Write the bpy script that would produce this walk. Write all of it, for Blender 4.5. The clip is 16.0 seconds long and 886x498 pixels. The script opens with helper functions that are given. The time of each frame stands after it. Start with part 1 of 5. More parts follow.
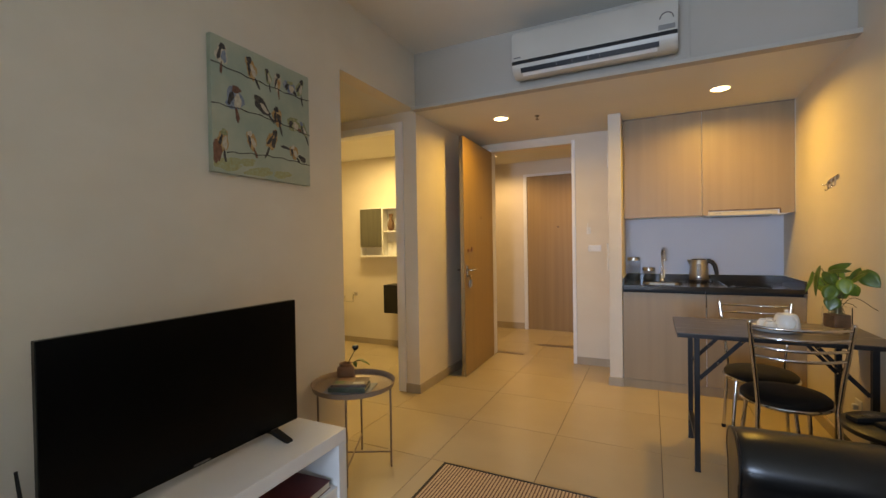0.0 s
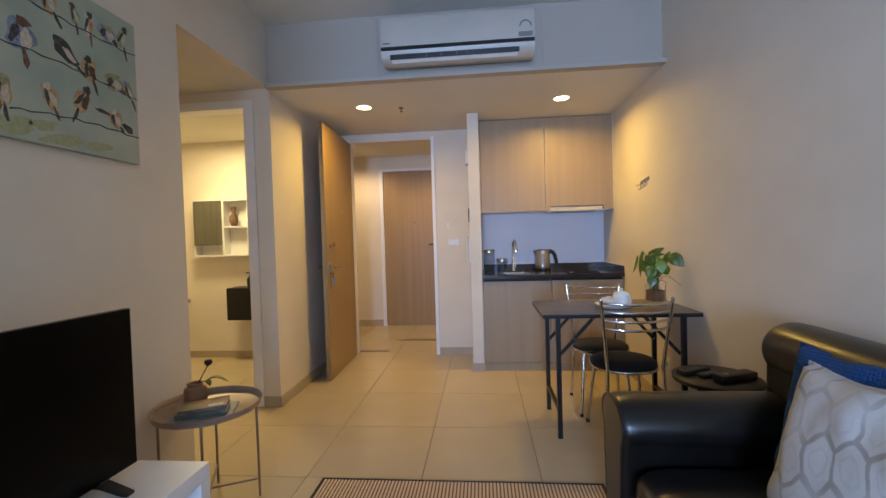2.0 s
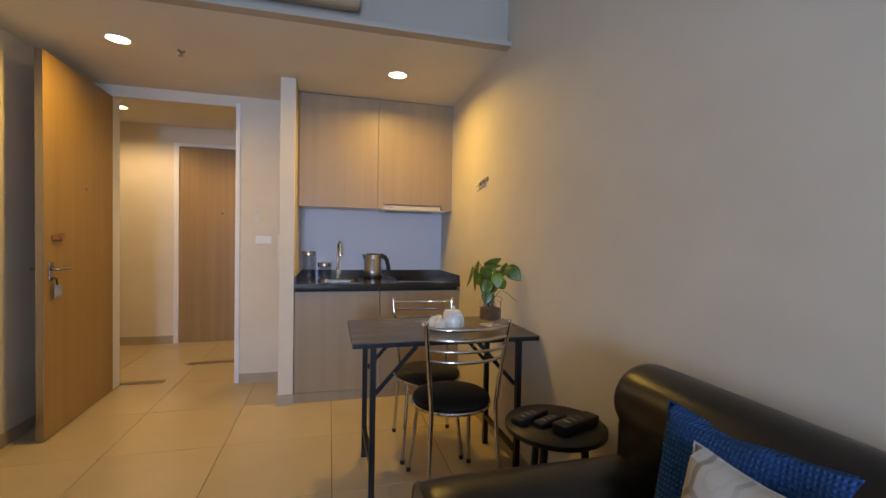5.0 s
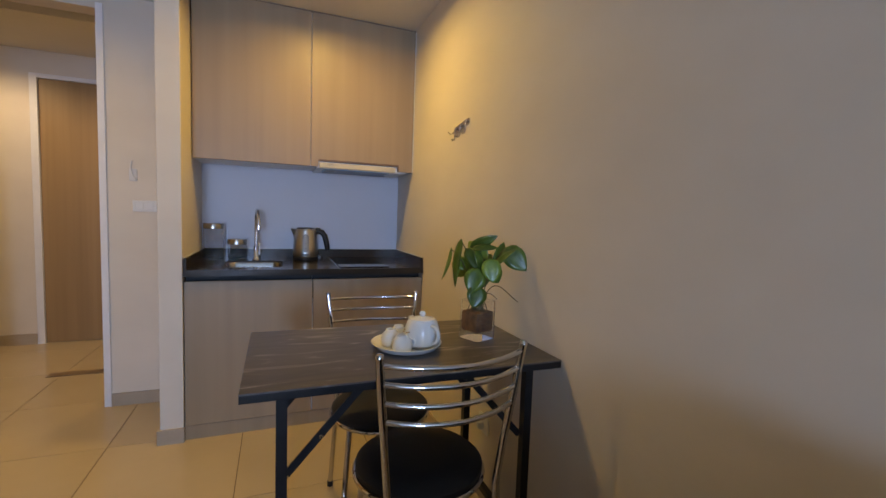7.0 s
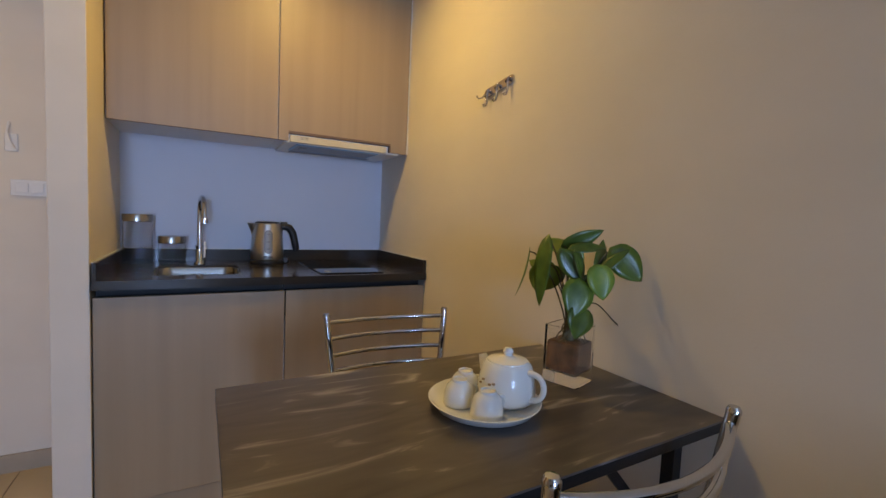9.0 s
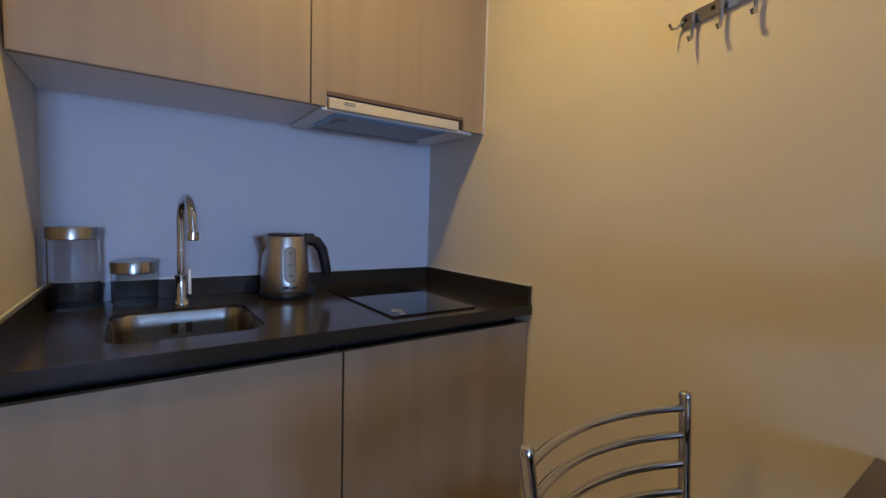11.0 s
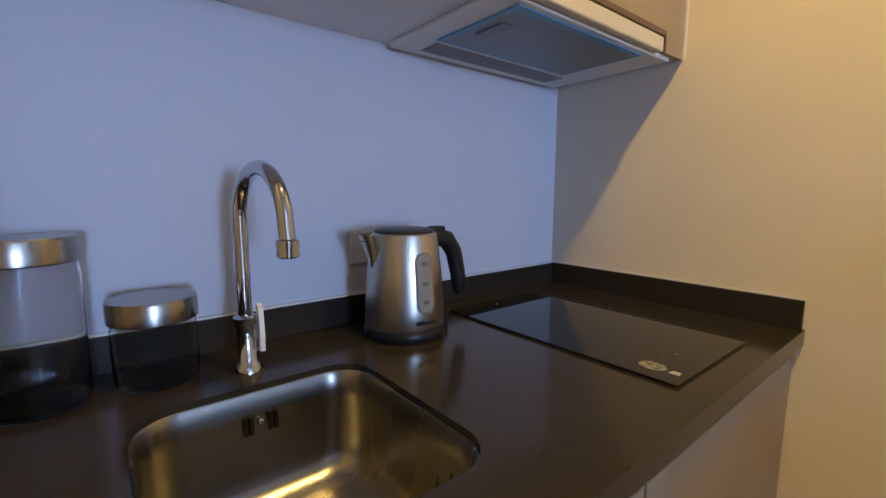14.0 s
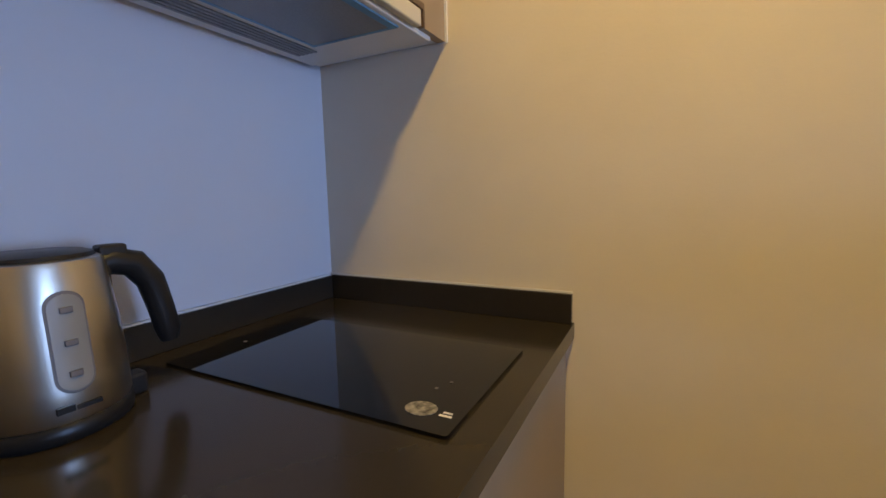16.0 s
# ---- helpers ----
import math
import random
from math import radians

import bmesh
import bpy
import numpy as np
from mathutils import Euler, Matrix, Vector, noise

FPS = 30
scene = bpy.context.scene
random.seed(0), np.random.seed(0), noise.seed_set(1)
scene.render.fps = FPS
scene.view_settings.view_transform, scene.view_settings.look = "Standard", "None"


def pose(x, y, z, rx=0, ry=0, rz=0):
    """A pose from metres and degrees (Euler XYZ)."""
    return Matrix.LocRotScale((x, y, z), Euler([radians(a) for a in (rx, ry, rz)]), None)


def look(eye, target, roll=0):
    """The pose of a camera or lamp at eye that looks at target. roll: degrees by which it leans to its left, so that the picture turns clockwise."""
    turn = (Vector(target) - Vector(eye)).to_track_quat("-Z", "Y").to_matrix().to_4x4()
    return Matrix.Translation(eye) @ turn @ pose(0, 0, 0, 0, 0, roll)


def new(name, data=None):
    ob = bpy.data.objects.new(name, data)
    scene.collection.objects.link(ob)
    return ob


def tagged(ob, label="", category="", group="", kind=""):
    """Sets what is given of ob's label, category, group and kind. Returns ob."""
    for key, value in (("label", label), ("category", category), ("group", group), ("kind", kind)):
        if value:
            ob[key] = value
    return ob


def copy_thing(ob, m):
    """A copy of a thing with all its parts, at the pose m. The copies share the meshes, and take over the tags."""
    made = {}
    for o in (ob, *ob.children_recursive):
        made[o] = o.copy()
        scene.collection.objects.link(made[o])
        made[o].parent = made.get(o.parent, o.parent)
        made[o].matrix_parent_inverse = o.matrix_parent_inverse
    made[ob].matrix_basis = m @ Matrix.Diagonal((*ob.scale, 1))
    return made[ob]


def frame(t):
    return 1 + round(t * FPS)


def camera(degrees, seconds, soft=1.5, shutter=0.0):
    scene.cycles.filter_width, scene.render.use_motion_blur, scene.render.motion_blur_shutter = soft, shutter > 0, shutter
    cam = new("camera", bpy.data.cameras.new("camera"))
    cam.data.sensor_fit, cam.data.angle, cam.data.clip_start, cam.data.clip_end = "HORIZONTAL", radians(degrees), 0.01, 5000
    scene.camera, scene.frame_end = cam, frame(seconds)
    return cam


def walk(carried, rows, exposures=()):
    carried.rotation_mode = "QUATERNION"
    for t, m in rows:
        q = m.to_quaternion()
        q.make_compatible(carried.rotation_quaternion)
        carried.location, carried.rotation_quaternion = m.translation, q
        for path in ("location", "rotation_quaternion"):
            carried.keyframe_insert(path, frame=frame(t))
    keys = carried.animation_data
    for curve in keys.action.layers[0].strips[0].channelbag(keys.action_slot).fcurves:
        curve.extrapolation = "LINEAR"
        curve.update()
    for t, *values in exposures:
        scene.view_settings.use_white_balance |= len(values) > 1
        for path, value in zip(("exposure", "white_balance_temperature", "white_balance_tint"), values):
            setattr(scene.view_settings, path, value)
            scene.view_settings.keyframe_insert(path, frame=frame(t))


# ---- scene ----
cam = camera(91.9, 16.0)
PATH = [
    (0, (0.026, 0.146, 1.256), (-0.848, 1.945, 1.229), -0.9),
    (0.5, (-0.049, 0.2, 1.247), (-0.933, 1.994, 1.224), -1.1),
    (1, (-0.126, 0.215, 1.235), (-0.864, 2.073, 1.204), -1.2),
    (1.5, (-0.187, 0.215, 1.232), (-0.633, 2.164, 1.19), -1.8),
    (2, (-0.197, 0.213, 1.221), (-0.378, 2.204, 1.172), -1.7),
    (2.5, (-0.186, 0.21, 1.225), (-0.173, 2.209, 1.178), -1.3),
    (3, (-0.175, 0.214, 1.217), (-0.036, 2.209, 1.185), -0.4),
    (3.5, (-0.15, 0.292, 1.228), (0.024, 2.285, 1.199), 0.1),
    (4, (-0.075, 0.476, 1.223), (0.12, 2.466, 1.192), 0.4),
    (4.5, (-0.008, 0.667, 1.222), (0.264, 2.648, 1.183), 0.7),
    (5, (0.045, 0.862, 1.223), (0.557, 2.795, 1.174), 1.1),
    (7.5, (0.237, 1.877, 1.166), (0.991, 3.722, 1.006), 2.2),
    (8, (0.218, 2.03, 1.152), (1.024, 3.854, 0.999), 2.4),
    (10.5, (0.012, 2.889, 1.119), (1.178, 4.508, 0.984), 2.4),
    (11, (0.027, 3.156, 1.14), (1.172, 4.79, 1.003), 1.6),
    (11.5, (0.018, 3.426, 1.144), (1.148, 5.071, 1.014), 1.2),
    (12, (-0.006, 3.649, 1.147), (1.009, 5.367, 1.009), 0.4),
    (12.5, (-0.022, 3.794, 1.143), (0.783, 5.618, 0.988), -0.0),
    (13, (-0.039, 3.872, 1.151), (0.729, 5.709, 0.956), -0.3),
    (13.5, (-0.052, 3.907, 1.152), (0.892, 5.655, 0.922), -0.8),
    (14, (-0.05, 3.915, 1.149), (1.198, 5.456, 0.885), 0.1),
    (14.5, (-0.024, 3.9, 1.152), (1.429, 5.247, 0.881), -0.3),
    (15, (0.042, 3.914, 1.155), (1.6, 5.138, 0.886), -1.1),
    (15.5, (0.138, 3.949, 1.142), (1.8, 5.033, 0.892), -1.6),
    (16, (0.188, 3.956, 1.135), (1.953, 4.862, 0.883), -1.3),
]
# the clip's own brightening and white balance: seconds, stops, kelvin, tint
LOOK = [
    (0.0, -0.42, 13400, 10), (1.0, -0.34, 10600, 10), (2.0, -0.25, 8600, 10), (3.0, -0.42, 8900, 10), (4.0, -0.46, 10600, 10), (5.0, -0.46, 10300, 10),
    (7.5, -0.70, 8700, 10), (8.0, -0.70, 8600, 10), (10.5, -0.76, 7200, 10), (11.0, -0.82, 7100, 10), (12.0, -0.42, 7200, 10), (13.0, -0.22, 7800, 10), (14.0, -0.28, 7700, 10), (15.0, -0.36, 8000, 10), (16.0, -0.42, 7700, 10),
]
walk(cam, [(t, look(eye, target, roll)) for t, eye, target, roll in PATH], LOOK)

# ---- world and lights ----
world = bpy.data.worlds.new("sky")
scene.world = world
world.use_nodes = True
wn = world.node_tree
sky = wn.nodes.new("ShaderNodeTexSky")
sky.sky_type = "NISHITA"
sky.sun_disc = False
sky.sun_elevation, sky.sun_rotation = radians(35), radians(20)
wn.links.new(sky.outputs[0], wn.nodes["Background"].inputs[0])
wn.nodes["Background"].inputs[1].default_value = 0.08


def lamp(name, kind, place, energy, colour, turn=None, **kw):
    d = bpy.data.lights.new(name, kind)
    d.energy, d.color = energy, colour
    for k, v in kw.items():
        if k == "spread":
            d.spread = radians(v)
        elif k == "size":
            d.shape, d.size = "DISK", v
        elif k == "size_y":
            d.shape, d.size_y = "RECTANGLE", v
        elif k == "radius":
            d.shadow_soft_size = v
        elif k == "cone":
            d.spot_size = radians(v)
        elif k == "blend":
            d.spot_blend = v
    ob = new(name, d)
    ob.matrix_world = turn if turn is not None else Matrix.Translation(place)
    return ob


WARM = (1.0, 0.712, 0.22)
# daylight that comes in by the window behind the walker
lamp("window_light", "AREA", None, 345, (0.245, 0.45, 1.0), look((-0.49, -3.12, 1.25), (-0.30, 3, 1.15)), size=0.80, size_y=1.25)
# the two recessed downlights
for dx, dy, watts in ((-1.15, 3.767, 12.8), (0.483, 3.82, 15)):
    lamp("downlight_lamp", "AREA", None, watts, WARM, look((dx, dy, 2.331), (dx, dy, 0)), size=0.09, spread=164)
lamp("bathroom_lamp", "AREA", None, 27, (1.0, 0.89, 0.58), look((-2.75, 3.95, 2.29), (-2.75, 3.95, 0)), size=0.35)
for cx in (-1.87, -0.4):
    lamp("corridor_lamp", "SPOT", None, 43, (1.0, 0.79, 0.56), look((cx, 5.57, 2.36), (cx, 5.57, 0)), radius=0.04, cone=160, blend=0.6)


# ---- materials ----
def links_of(name):
    m = bpy.data.materials.new(name)
    m.use_nodes = True
    return m, m.node_tree.nodes, m.node_tree.links


def mat(name, a, b=None, rough=0.5, metal=0.0, scale=12.0, stretch=(1, 1, 1), bump=0.05, fine=180.0, spec=0.5, coat=0.0, vary=0.0, rvar=0.08, fdist=0.002):
    """Two-scale procedural surface: broad mottling from a to b, fine grain in relief, uneven gloss."""
    m, n, l = links_of(name)
    p = n["Principled BSDF"]
    b = b or tuple(c * 0.86 for c in a)
    tc = n.new("ShaderNodeTexCoord")
    mp = n.new("ShaderNodeMapping")
    mp.inputs["Scale"].default_value = stretch
    src = tc.outputs["Object"]
    if vary:
        oi = n.new("ShaderNodeObjectInfo")
        add = n.new("ShaderNodeVectorMath")
        add.operation = "MULTIPLY_ADD"
        add.inputs[1].default_value = (7.3, 3.1, 5.7)
        l.new(oi.outputs["Random"], add.inputs[0])
        l.new(src, add.inputs[2])
        src = add.outputs[0]
    l.new(src, mp.inputs[0])
    n1 = n.new("ShaderNodeTexNoise")
    n1.inputs["Scale"].default_value, n1.inputs["Detail"].default_value = scale, 6
    n2 = n.new("ShaderNodeTexNoise")
    n2.inputs["Scale"].default_value, n2.inputs["Detail"].default_value = fine, 3
    l.new(mp.outputs[0], n1.inputs["Vector"])
    l.new(mp.outputs[0], n2.inputs["Vector"])
    rp = n.new("ShaderNodeValToRGB")
    rp.color_ramp.elements[0].position, rp.color_ramp.elements[1].position = 0.3, 0.7
    rp.color_ramp.elements[0].color, rp.color_ramp.elements[1].color = (*b, 1), (*a, 1)
    l.new(n1.outputs["Fac"], rp.inputs[0])
    last = rp.outputs[0]
    if vary:
        hs = n.new("ShaderNodeHueSaturation")
        mr0 = n.new("ShaderNodeMapRange")
        mr0.inputs["To Min"].default_value, mr0.inputs["To Max"].default_value = 1 - vary, 1 + vary
        l.new(oi.outputs["Random"], mr0.inputs[0])
        l.new(mr0.outputs[0], hs.inputs["Value"])
        l.new(last, hs.inputs["Color"])
        last = hs.outputs[0]
    l.new(last, p.inputs["Base Color"])
    mr = n.new("ShaderNodeMapRange")
    mr.inputs["To Min"].default_value, mr.inputs["To Max"].default_value = max(0.02, rough - rvar), min(1, rough + rvar)
    l.new(n1.outputs["Fac"], mr.inputs[0])
    l.new(mr.outputs[0], p.inputs["Roughness"])
    p.inputs["Metallic"].default_value = metal
    p.inputs["Specular IOR Level"].default_value = spec
    p.inputs["Coat Weight"].default_value = coat
    if bump:
        bp = n.new("ShaderNodeBump")
        bp.inputs["Strength"].default_value, bp.inputs["Distance"].default_value = bump, fdist
        l.new(n2.outputs["Fac"], bp.inputs["Height"])
        l.new(bp.outputs[0], p.inputs["Normal"])
    return m


def glow(name, colour, strength):
    m, n, l = links_of(name)
    p = n["Principled BSDF"]
    p.inputs["Base Color"].default_value = (*colour, 1)
    p.inputs["Emission Color"].default_value = (*colour, 1)
    p.inputs["Emission Strength"].default_value = strength
    return m


def glass(name, colour=(1, 1, 1), rough=0.02, ior=1.45):
    m, n, l = links_of(name)
    p = n["Principled BSDF"]
    p.inputs["Base Color"].default_value = (*colour, 1)
    p.inputs["Transmission Weight"].default_value = 1
    p.inputs["Roughness"].default_value = rough
    p.inputs["IOR"].default_value = ior
    return m


PAINT = mat("wall_paint", (0.70, 0.632, 0.535), (0.665, 0.597, 0.50), rough=0.62, scale=3.5, stretch=(1, 1, 1.6), bump=0.14, fine=100, spec=0.3)
KITCHENPAINT = mat("white_paint", (0.62, 0.635, 0.69), (0.595, 0.61, 0.66), rough=0.5, scale=2.5, bump=0.1, fine=140, spec=0.3)
# beam face and soffit edge: their dim look is put into these darker colours
DIMGREY = mat("dimmed_grey", (0.43, 0.385, 0.33), (0.40, 0.36, 0.305), rough=0.65, scale=2.5, bump=0.1, fine=140, spec=0.3)
BEAMEDGE = mat("dimmed_edge", (0.45, 0.405, 0.35), (0.42, 0.38, 0.325), rough=0.65, scale=2.5, bump=0.1, fine=140, spec=0.3)
CEIL = mat("ceiling_paint", (0.69, 0.66, 0.60), (0.65, 0.62, 0.56), rough=0.8, scale=2, bump=0.08, fine=120, spec=0.2)
TRIM = mat("white_trim", (0.78, 0.78, 0.78), (0.72, 0.72, 0.73), rough=0.4, scale=6, bump=0.04)
TILE = mat("floor_tile", (0.49, 0.395, 0.27), (0.465, 0.372, 0.252), rough=0.24, scale=3.5, bump=0.0, fine=60, vary=0.03, spec=0.5, rvar=0.03)
GROUT = mat("grout", (0.15, 0.11, 0.075), rough=0.9, scale=40, bump=0.3)
INLAY = mat("brown_inlay", (0.20, 0.135, 0.085), (0.16, 0.105, 0.065), rough=0.3, scale=8, bump=0.03)
SKIRT = mat("skirting_tile", (0.42, 0.34, 0.25), (0.36, 0.29, 0.21), rough=0.4, scale=8, bump=0.05)
OAK = mat("oak_laminate", (0.335, 0.240, 0.145), (0.285, 0.200, 0.118), rough=0.45, scale=1.6, stretch=(11, 11, 0.3), bump=0.04, fine=30)
DOOROAK = mat("door_oak", (0.345, 0.215, 0.098), (0.285, 0.175, 0.076), rough=0.42, scale=1.6, stretch=(12, 12, 0.3), bump=0.04, fine=30)
OAKEDGE_SHADE = mat("oak_edge_and_shade", (0.13, 0.075, 0.04), rough=0.5, scale=6, stretch=(1, 1, 1))
STONE = mat("dark_quartz", (0.028, 0.0235, 0.0185), (0.0265, 0.022, 0.0175), rough=0.16, scale=90, bump=0.0, fine=500, spec=0.34, rvar=0.008)
FOIL = mat("sticker_foil", (0.52, 0.50, 0.47), (0.06, 0.06, 0.06), rough=0.35, metal=0.5, scale=130, bump=0.4, fine=300)
HOBGLASS = mat("black_hob_glass", (0.004, 0.004, 0.005), (0.003, 0.003, 0.003), rough=0.03, scale=5, bump=0, rvar=0.01)
STEEL = mat("brushed_steel", (0.41, 0.38, 0.34), (0.36, 0.335, 0.30), rough=0.24, metal=1, scale=3, stretch=(30, 30, 0.8), bump=0.0, rvar=0.03)
KSTEEL = mat("kettle_steel", (0.58, 0.54, 0.48), (0.54, 0.505, 0.45), rough=0.31, metal=1, scale=3, stretch=(25, 25, 0.6), bump=0.01, fine=60, rvar=0.015)
ACWHITE = mat("aged_white_plastic", (0.50, 0.47, 0.41), (0.46, 0.43, 0.375), rough=0.35, scale=4, bump=0.02)
SINKSTEEL = mat("sink_steel", (0.37, 0.355, 0.33), (0.32, 0.305, 0.285), rough=0.27, metal=1, scale=2.5, stretch=(1, 5, 1), bump=0.0, fine=40, rvar=0.03)
CHROME = mat("chrome", (0.62, 0.62, 0.64), (0.56, 0.56, 0.58), rough=0.07, metal=1, scale=6, bump=0, rvar=0.02)
BLACKP = mat("black_plastic", (0.012, 0.012, 0.013), rough=0.38, scale=30, bump=0.05, fine=400, spec=0.3)
DARKMETAL = mat("black_steel", (0.015, 0.014, 0.014), (0.010, 0.010, 0.010), rough=0.35, scale=25, bump=0.05, spec=0.25)
WHITEP = mat("white_plastic", (0.72, 0.71, 0.68), (0.67, 0.66, 0.63), rough=0.35, scale=6, bump=0.02)
HOODWHITE = mat("hood_cream", (0.56, 0.49, 0.34), (0.51, 0.44, 0.30), rough=0.35, scale=6, bump=0.02)
FILTER = mat("hood_filter", (0.34, 0.34, 0.34), (0.24, 0.24, 0.24), rough=0.45, metal=0.8, scale=260, bump=0.6, fine=420)
BLUEFILM = mat("blue_film", (0.10, 0.30, 0.48), rough=0.3, scale=30)
LEATHER = mat("black_leather", (0.010, 0.0085, 0.008), (0.006, 0.0055, 0.005), rough=0.30, scale=9, bump=0.10, fine=170, spec=0.42, rvar=0.06)
VINYL = mat("black_vinyl", (0.014, 0.013, 0.013), (0.009, 0.009, 0.009), rough=0.55, scale=18, bump=0.2, fine=260, spec=0.3)
def waffle(name, a, b):
    """Knitted cloth with a raised waffle of ribs about a centimetre apart."""
    m, n, l = links_of(name)
    p = n["Principled BSDF"]
    tc = n.new("ShaderNodeTexCoord")
    waves = []
    for way in ("X", "Z"):
        w = n.new("ShaderNodeTexWave")
        w.wave_type, w.bands_direction = "BANDS", way
        w.inputs["Scale"].default_value, w.inputs["Distortion"].default_value = 34 if way == "X" else 29, 0.9
        w.inputs["Detail"].default_value, w.inputs["Detail Scale"].default_value = 2, 3
        l.new(tc.outputs["Object"], w.inputs["Vector"])
        waves.append(w)
    mul = n.new("ShaderNodeMath")
    mul.operation = "MULTIPLY"
    l.new(waves[0].outputs["Fac"], mul.inputs[0])
    l.new(waves[1].outputs["Fac"], mul.inputs[1])
    r = n.new("ShaderNodeValToRGB")
    r.color_ramp.elements[0].position, r.color_ramp.elements[0].color = 0.0, (*b, 1)
    r.color_ramp.elements[1].position, r.color_ramp.elements[1].color = 0.6, (*a, 1)
    l.new(mul.outputs[0], r.inputs[0])
    l.new(r.outputs[0], p.inputs["Base Color"])
    p.inputs["Roughness"].default_value = 0.9
    p.inputs["Specular IOR Level"].default_value = 0.2
    bp = n.new("ShaderNodeBump")
    bp.inputs["Strength"].default_value, bp.inputs["Distance"].default_value = 0.8, 0.004
    l.new(mul.outputs[0], bp.inputs["Height"])
    l.new(bp.outputs[0], p.inputs["Normal"])
    return m


BLUEKNIT = waffle("blue_knit", (0.010, 0.078, 0.235), (0.006, 0.050, 0.155))
WHITELACQ = mat("white_lacquer", (0.74, 0.73, 0.71), (0.69, 0.68, 0.66), rough=0.38, scale=5, bump=0.02)
TVBLACK = mat("tv_screen", (0.003, 0.003, 0.003), (0.002, 0.002, 0.002), rough=0.25, scale=3, bump=0, rvar=0.02, spec=0.12)
GAUGE = mat("gauge_plastic", (0.22, 0.215, 0.20), (0.18, 0.175, 0.165), rough=0.4, scale=12, bump=0)
COPPER = mat("taupe_steel", (0.30, 0.22, 0.17), (0.25, 0.18, 0.14), rough=0.42, metal=0.3, scale=20, bump=0.04)
CLAY = mat("brown_clay", (0.30, 0.145, 0.075), (0.23, 0.105, 0.055), rough=0.45, scale=12, bump=0.2, fine=60)
LEAF = mat("plant_leaf", (0.095, 0.150, 0.016), (0.040, 0.080, 0.010), rough=0.32, scale=30, bump=0.15, fine=90, vary=0.25)
LEAFY = mat("young_leaf", (0.23, 0.29, 0.035), (0.12, 0.20, 0.03), rough=0.35, scale=30, bump=0.1, fine=90)
STEM = mat("plant_stem", (0.10, 0.075, 0.03), (0.06, 0.05, 0.02), rough=0.6, scale=40, bump=0.2)
SOIL = mat("root_water", (0.17, 0.075, 0.030), (0.05, 0.022, 0.010), rough=0.5, scale=55, bump=0.6, fine=160)
CHINA = mat("white_china", (0.76, 0.76, 0.72), (0.72, 0.72, 0.68), rough=0.12, scale=6, bump=0)
GREYPRINT = mat("grey_print", (0.13, 0.12, 0.12), rough=0.5, scale=30)
GOLD = mat("brown_print", (0.30, 0.20, 0.10), rough=0.4, scale=30)
PAPER = mat("book_paper", (0.62, 0.58, 0.50), rough=0.8, scale=40)
BOOKGREEN = mat("green_cover", (0.030, 0.075, 0.060), (0.10, 0.12, 0.09), rough=0.4, scale=25)
BOOKDARK = mat("dark_cover", (0.09, 0.035, 0.022), (0.20, 0.13, 0.09), rough=0.4, scale=18)
BOOKBLUE = mat("blue_cover", (0.10, 0.13, 0.20), (0.22, 0.24, 0.26), rough=0.35, scale=18)
KEYTAG = mat("blue_plastic", (0.26, 0.34, 0.52), (0.20, 0.27, 0.44), rough=0.25, scale=30, bump=0.02)
BOOKRED = mat("dark_red_cover", (0.13, 0.018, 0.020), (0.09, 0.014, 0.016), rough=0.45, scale=20)
CLEAR = glass("clear_glass", ior=1.18)
SMOKE = mat("smoked_glass", (0.115, 0.11, 0.085), (0.085, 0.082, 0.062), rough=0.12, scale=4, stretch=(14, 1, 0.5), bump=0)
LIT = glow("lit_lamp_face", (1.0, 0.86, 0.62), 14)
WINDOWGLASS = glass("window_glass")
BATHTILE = mat("bathroom_tile", (0.66, 0.62, 0.50), (0.61, 0.57, 0.45), rough=0.35, scale=3, bump=0.04)


# ---- building helpers ----
def box(bm, x0, x1, y0, y1, z0, z1, bev=0.0, seg=2):
    r = bmesh.ops.create_cube(bm, size=1.0, matrix=Matrix.Translation(((x0 + x1) / 2, (y0 + y1) / 2, (z0 + z1) / 2)) @ Matrix.Diagonal((x1 - x0, y1 - y0, z1 - z0, 1)))
    if bev:
        es = list({e for v in r["verts"] for e in v.link_edges})
        bmesh.ops.bevel(bm, geom=es, offset=bev, segments=seg, affect="EDGES", profile=0.5)
    return bm


def boxes(*rows, bev=0.0):
    bm = bmesh.new()
    for r in rows:
        box(bm, *r, bev=bev)
    return bm


def lathe(profile, seg=32, cx=0.0, cy=0.0, cz=0.0, cap=False):
    """A turned shape round z from (radius, height) pairs."""
    bm = bmesh.new()
    rings = []
    for r, z in profile:
        if r < 1e-5:
            rings.append([bm.verts.new((cx, cy, cz + z))])
        else:
            rings.append([bm.verts.new((cx + r * math.cos(2 * math.pi * i / seg), cy + r * math.sin(2 * math.pi * i / seg), cz + z)) for i in range(seg)])
    for a, b in zip(rings, rings[1:]):
        for i in range(seg):
            j = (i + 1) % seg
            if len(a) == 1 and len(b) > 1:
                bm.faces.new((a[0], b[j], b[i]))
            elif len(b) == 1 and len(a) > 1:
                bm.faces.new((a[i], a[j], b[0]))
            elif len(a) > 1:
                bm.faces.new((a[i], a[j], b[j], b[i]))
    bmesh.ops.recalc_face_normals(bm, faces=bm.faces)
    return bm


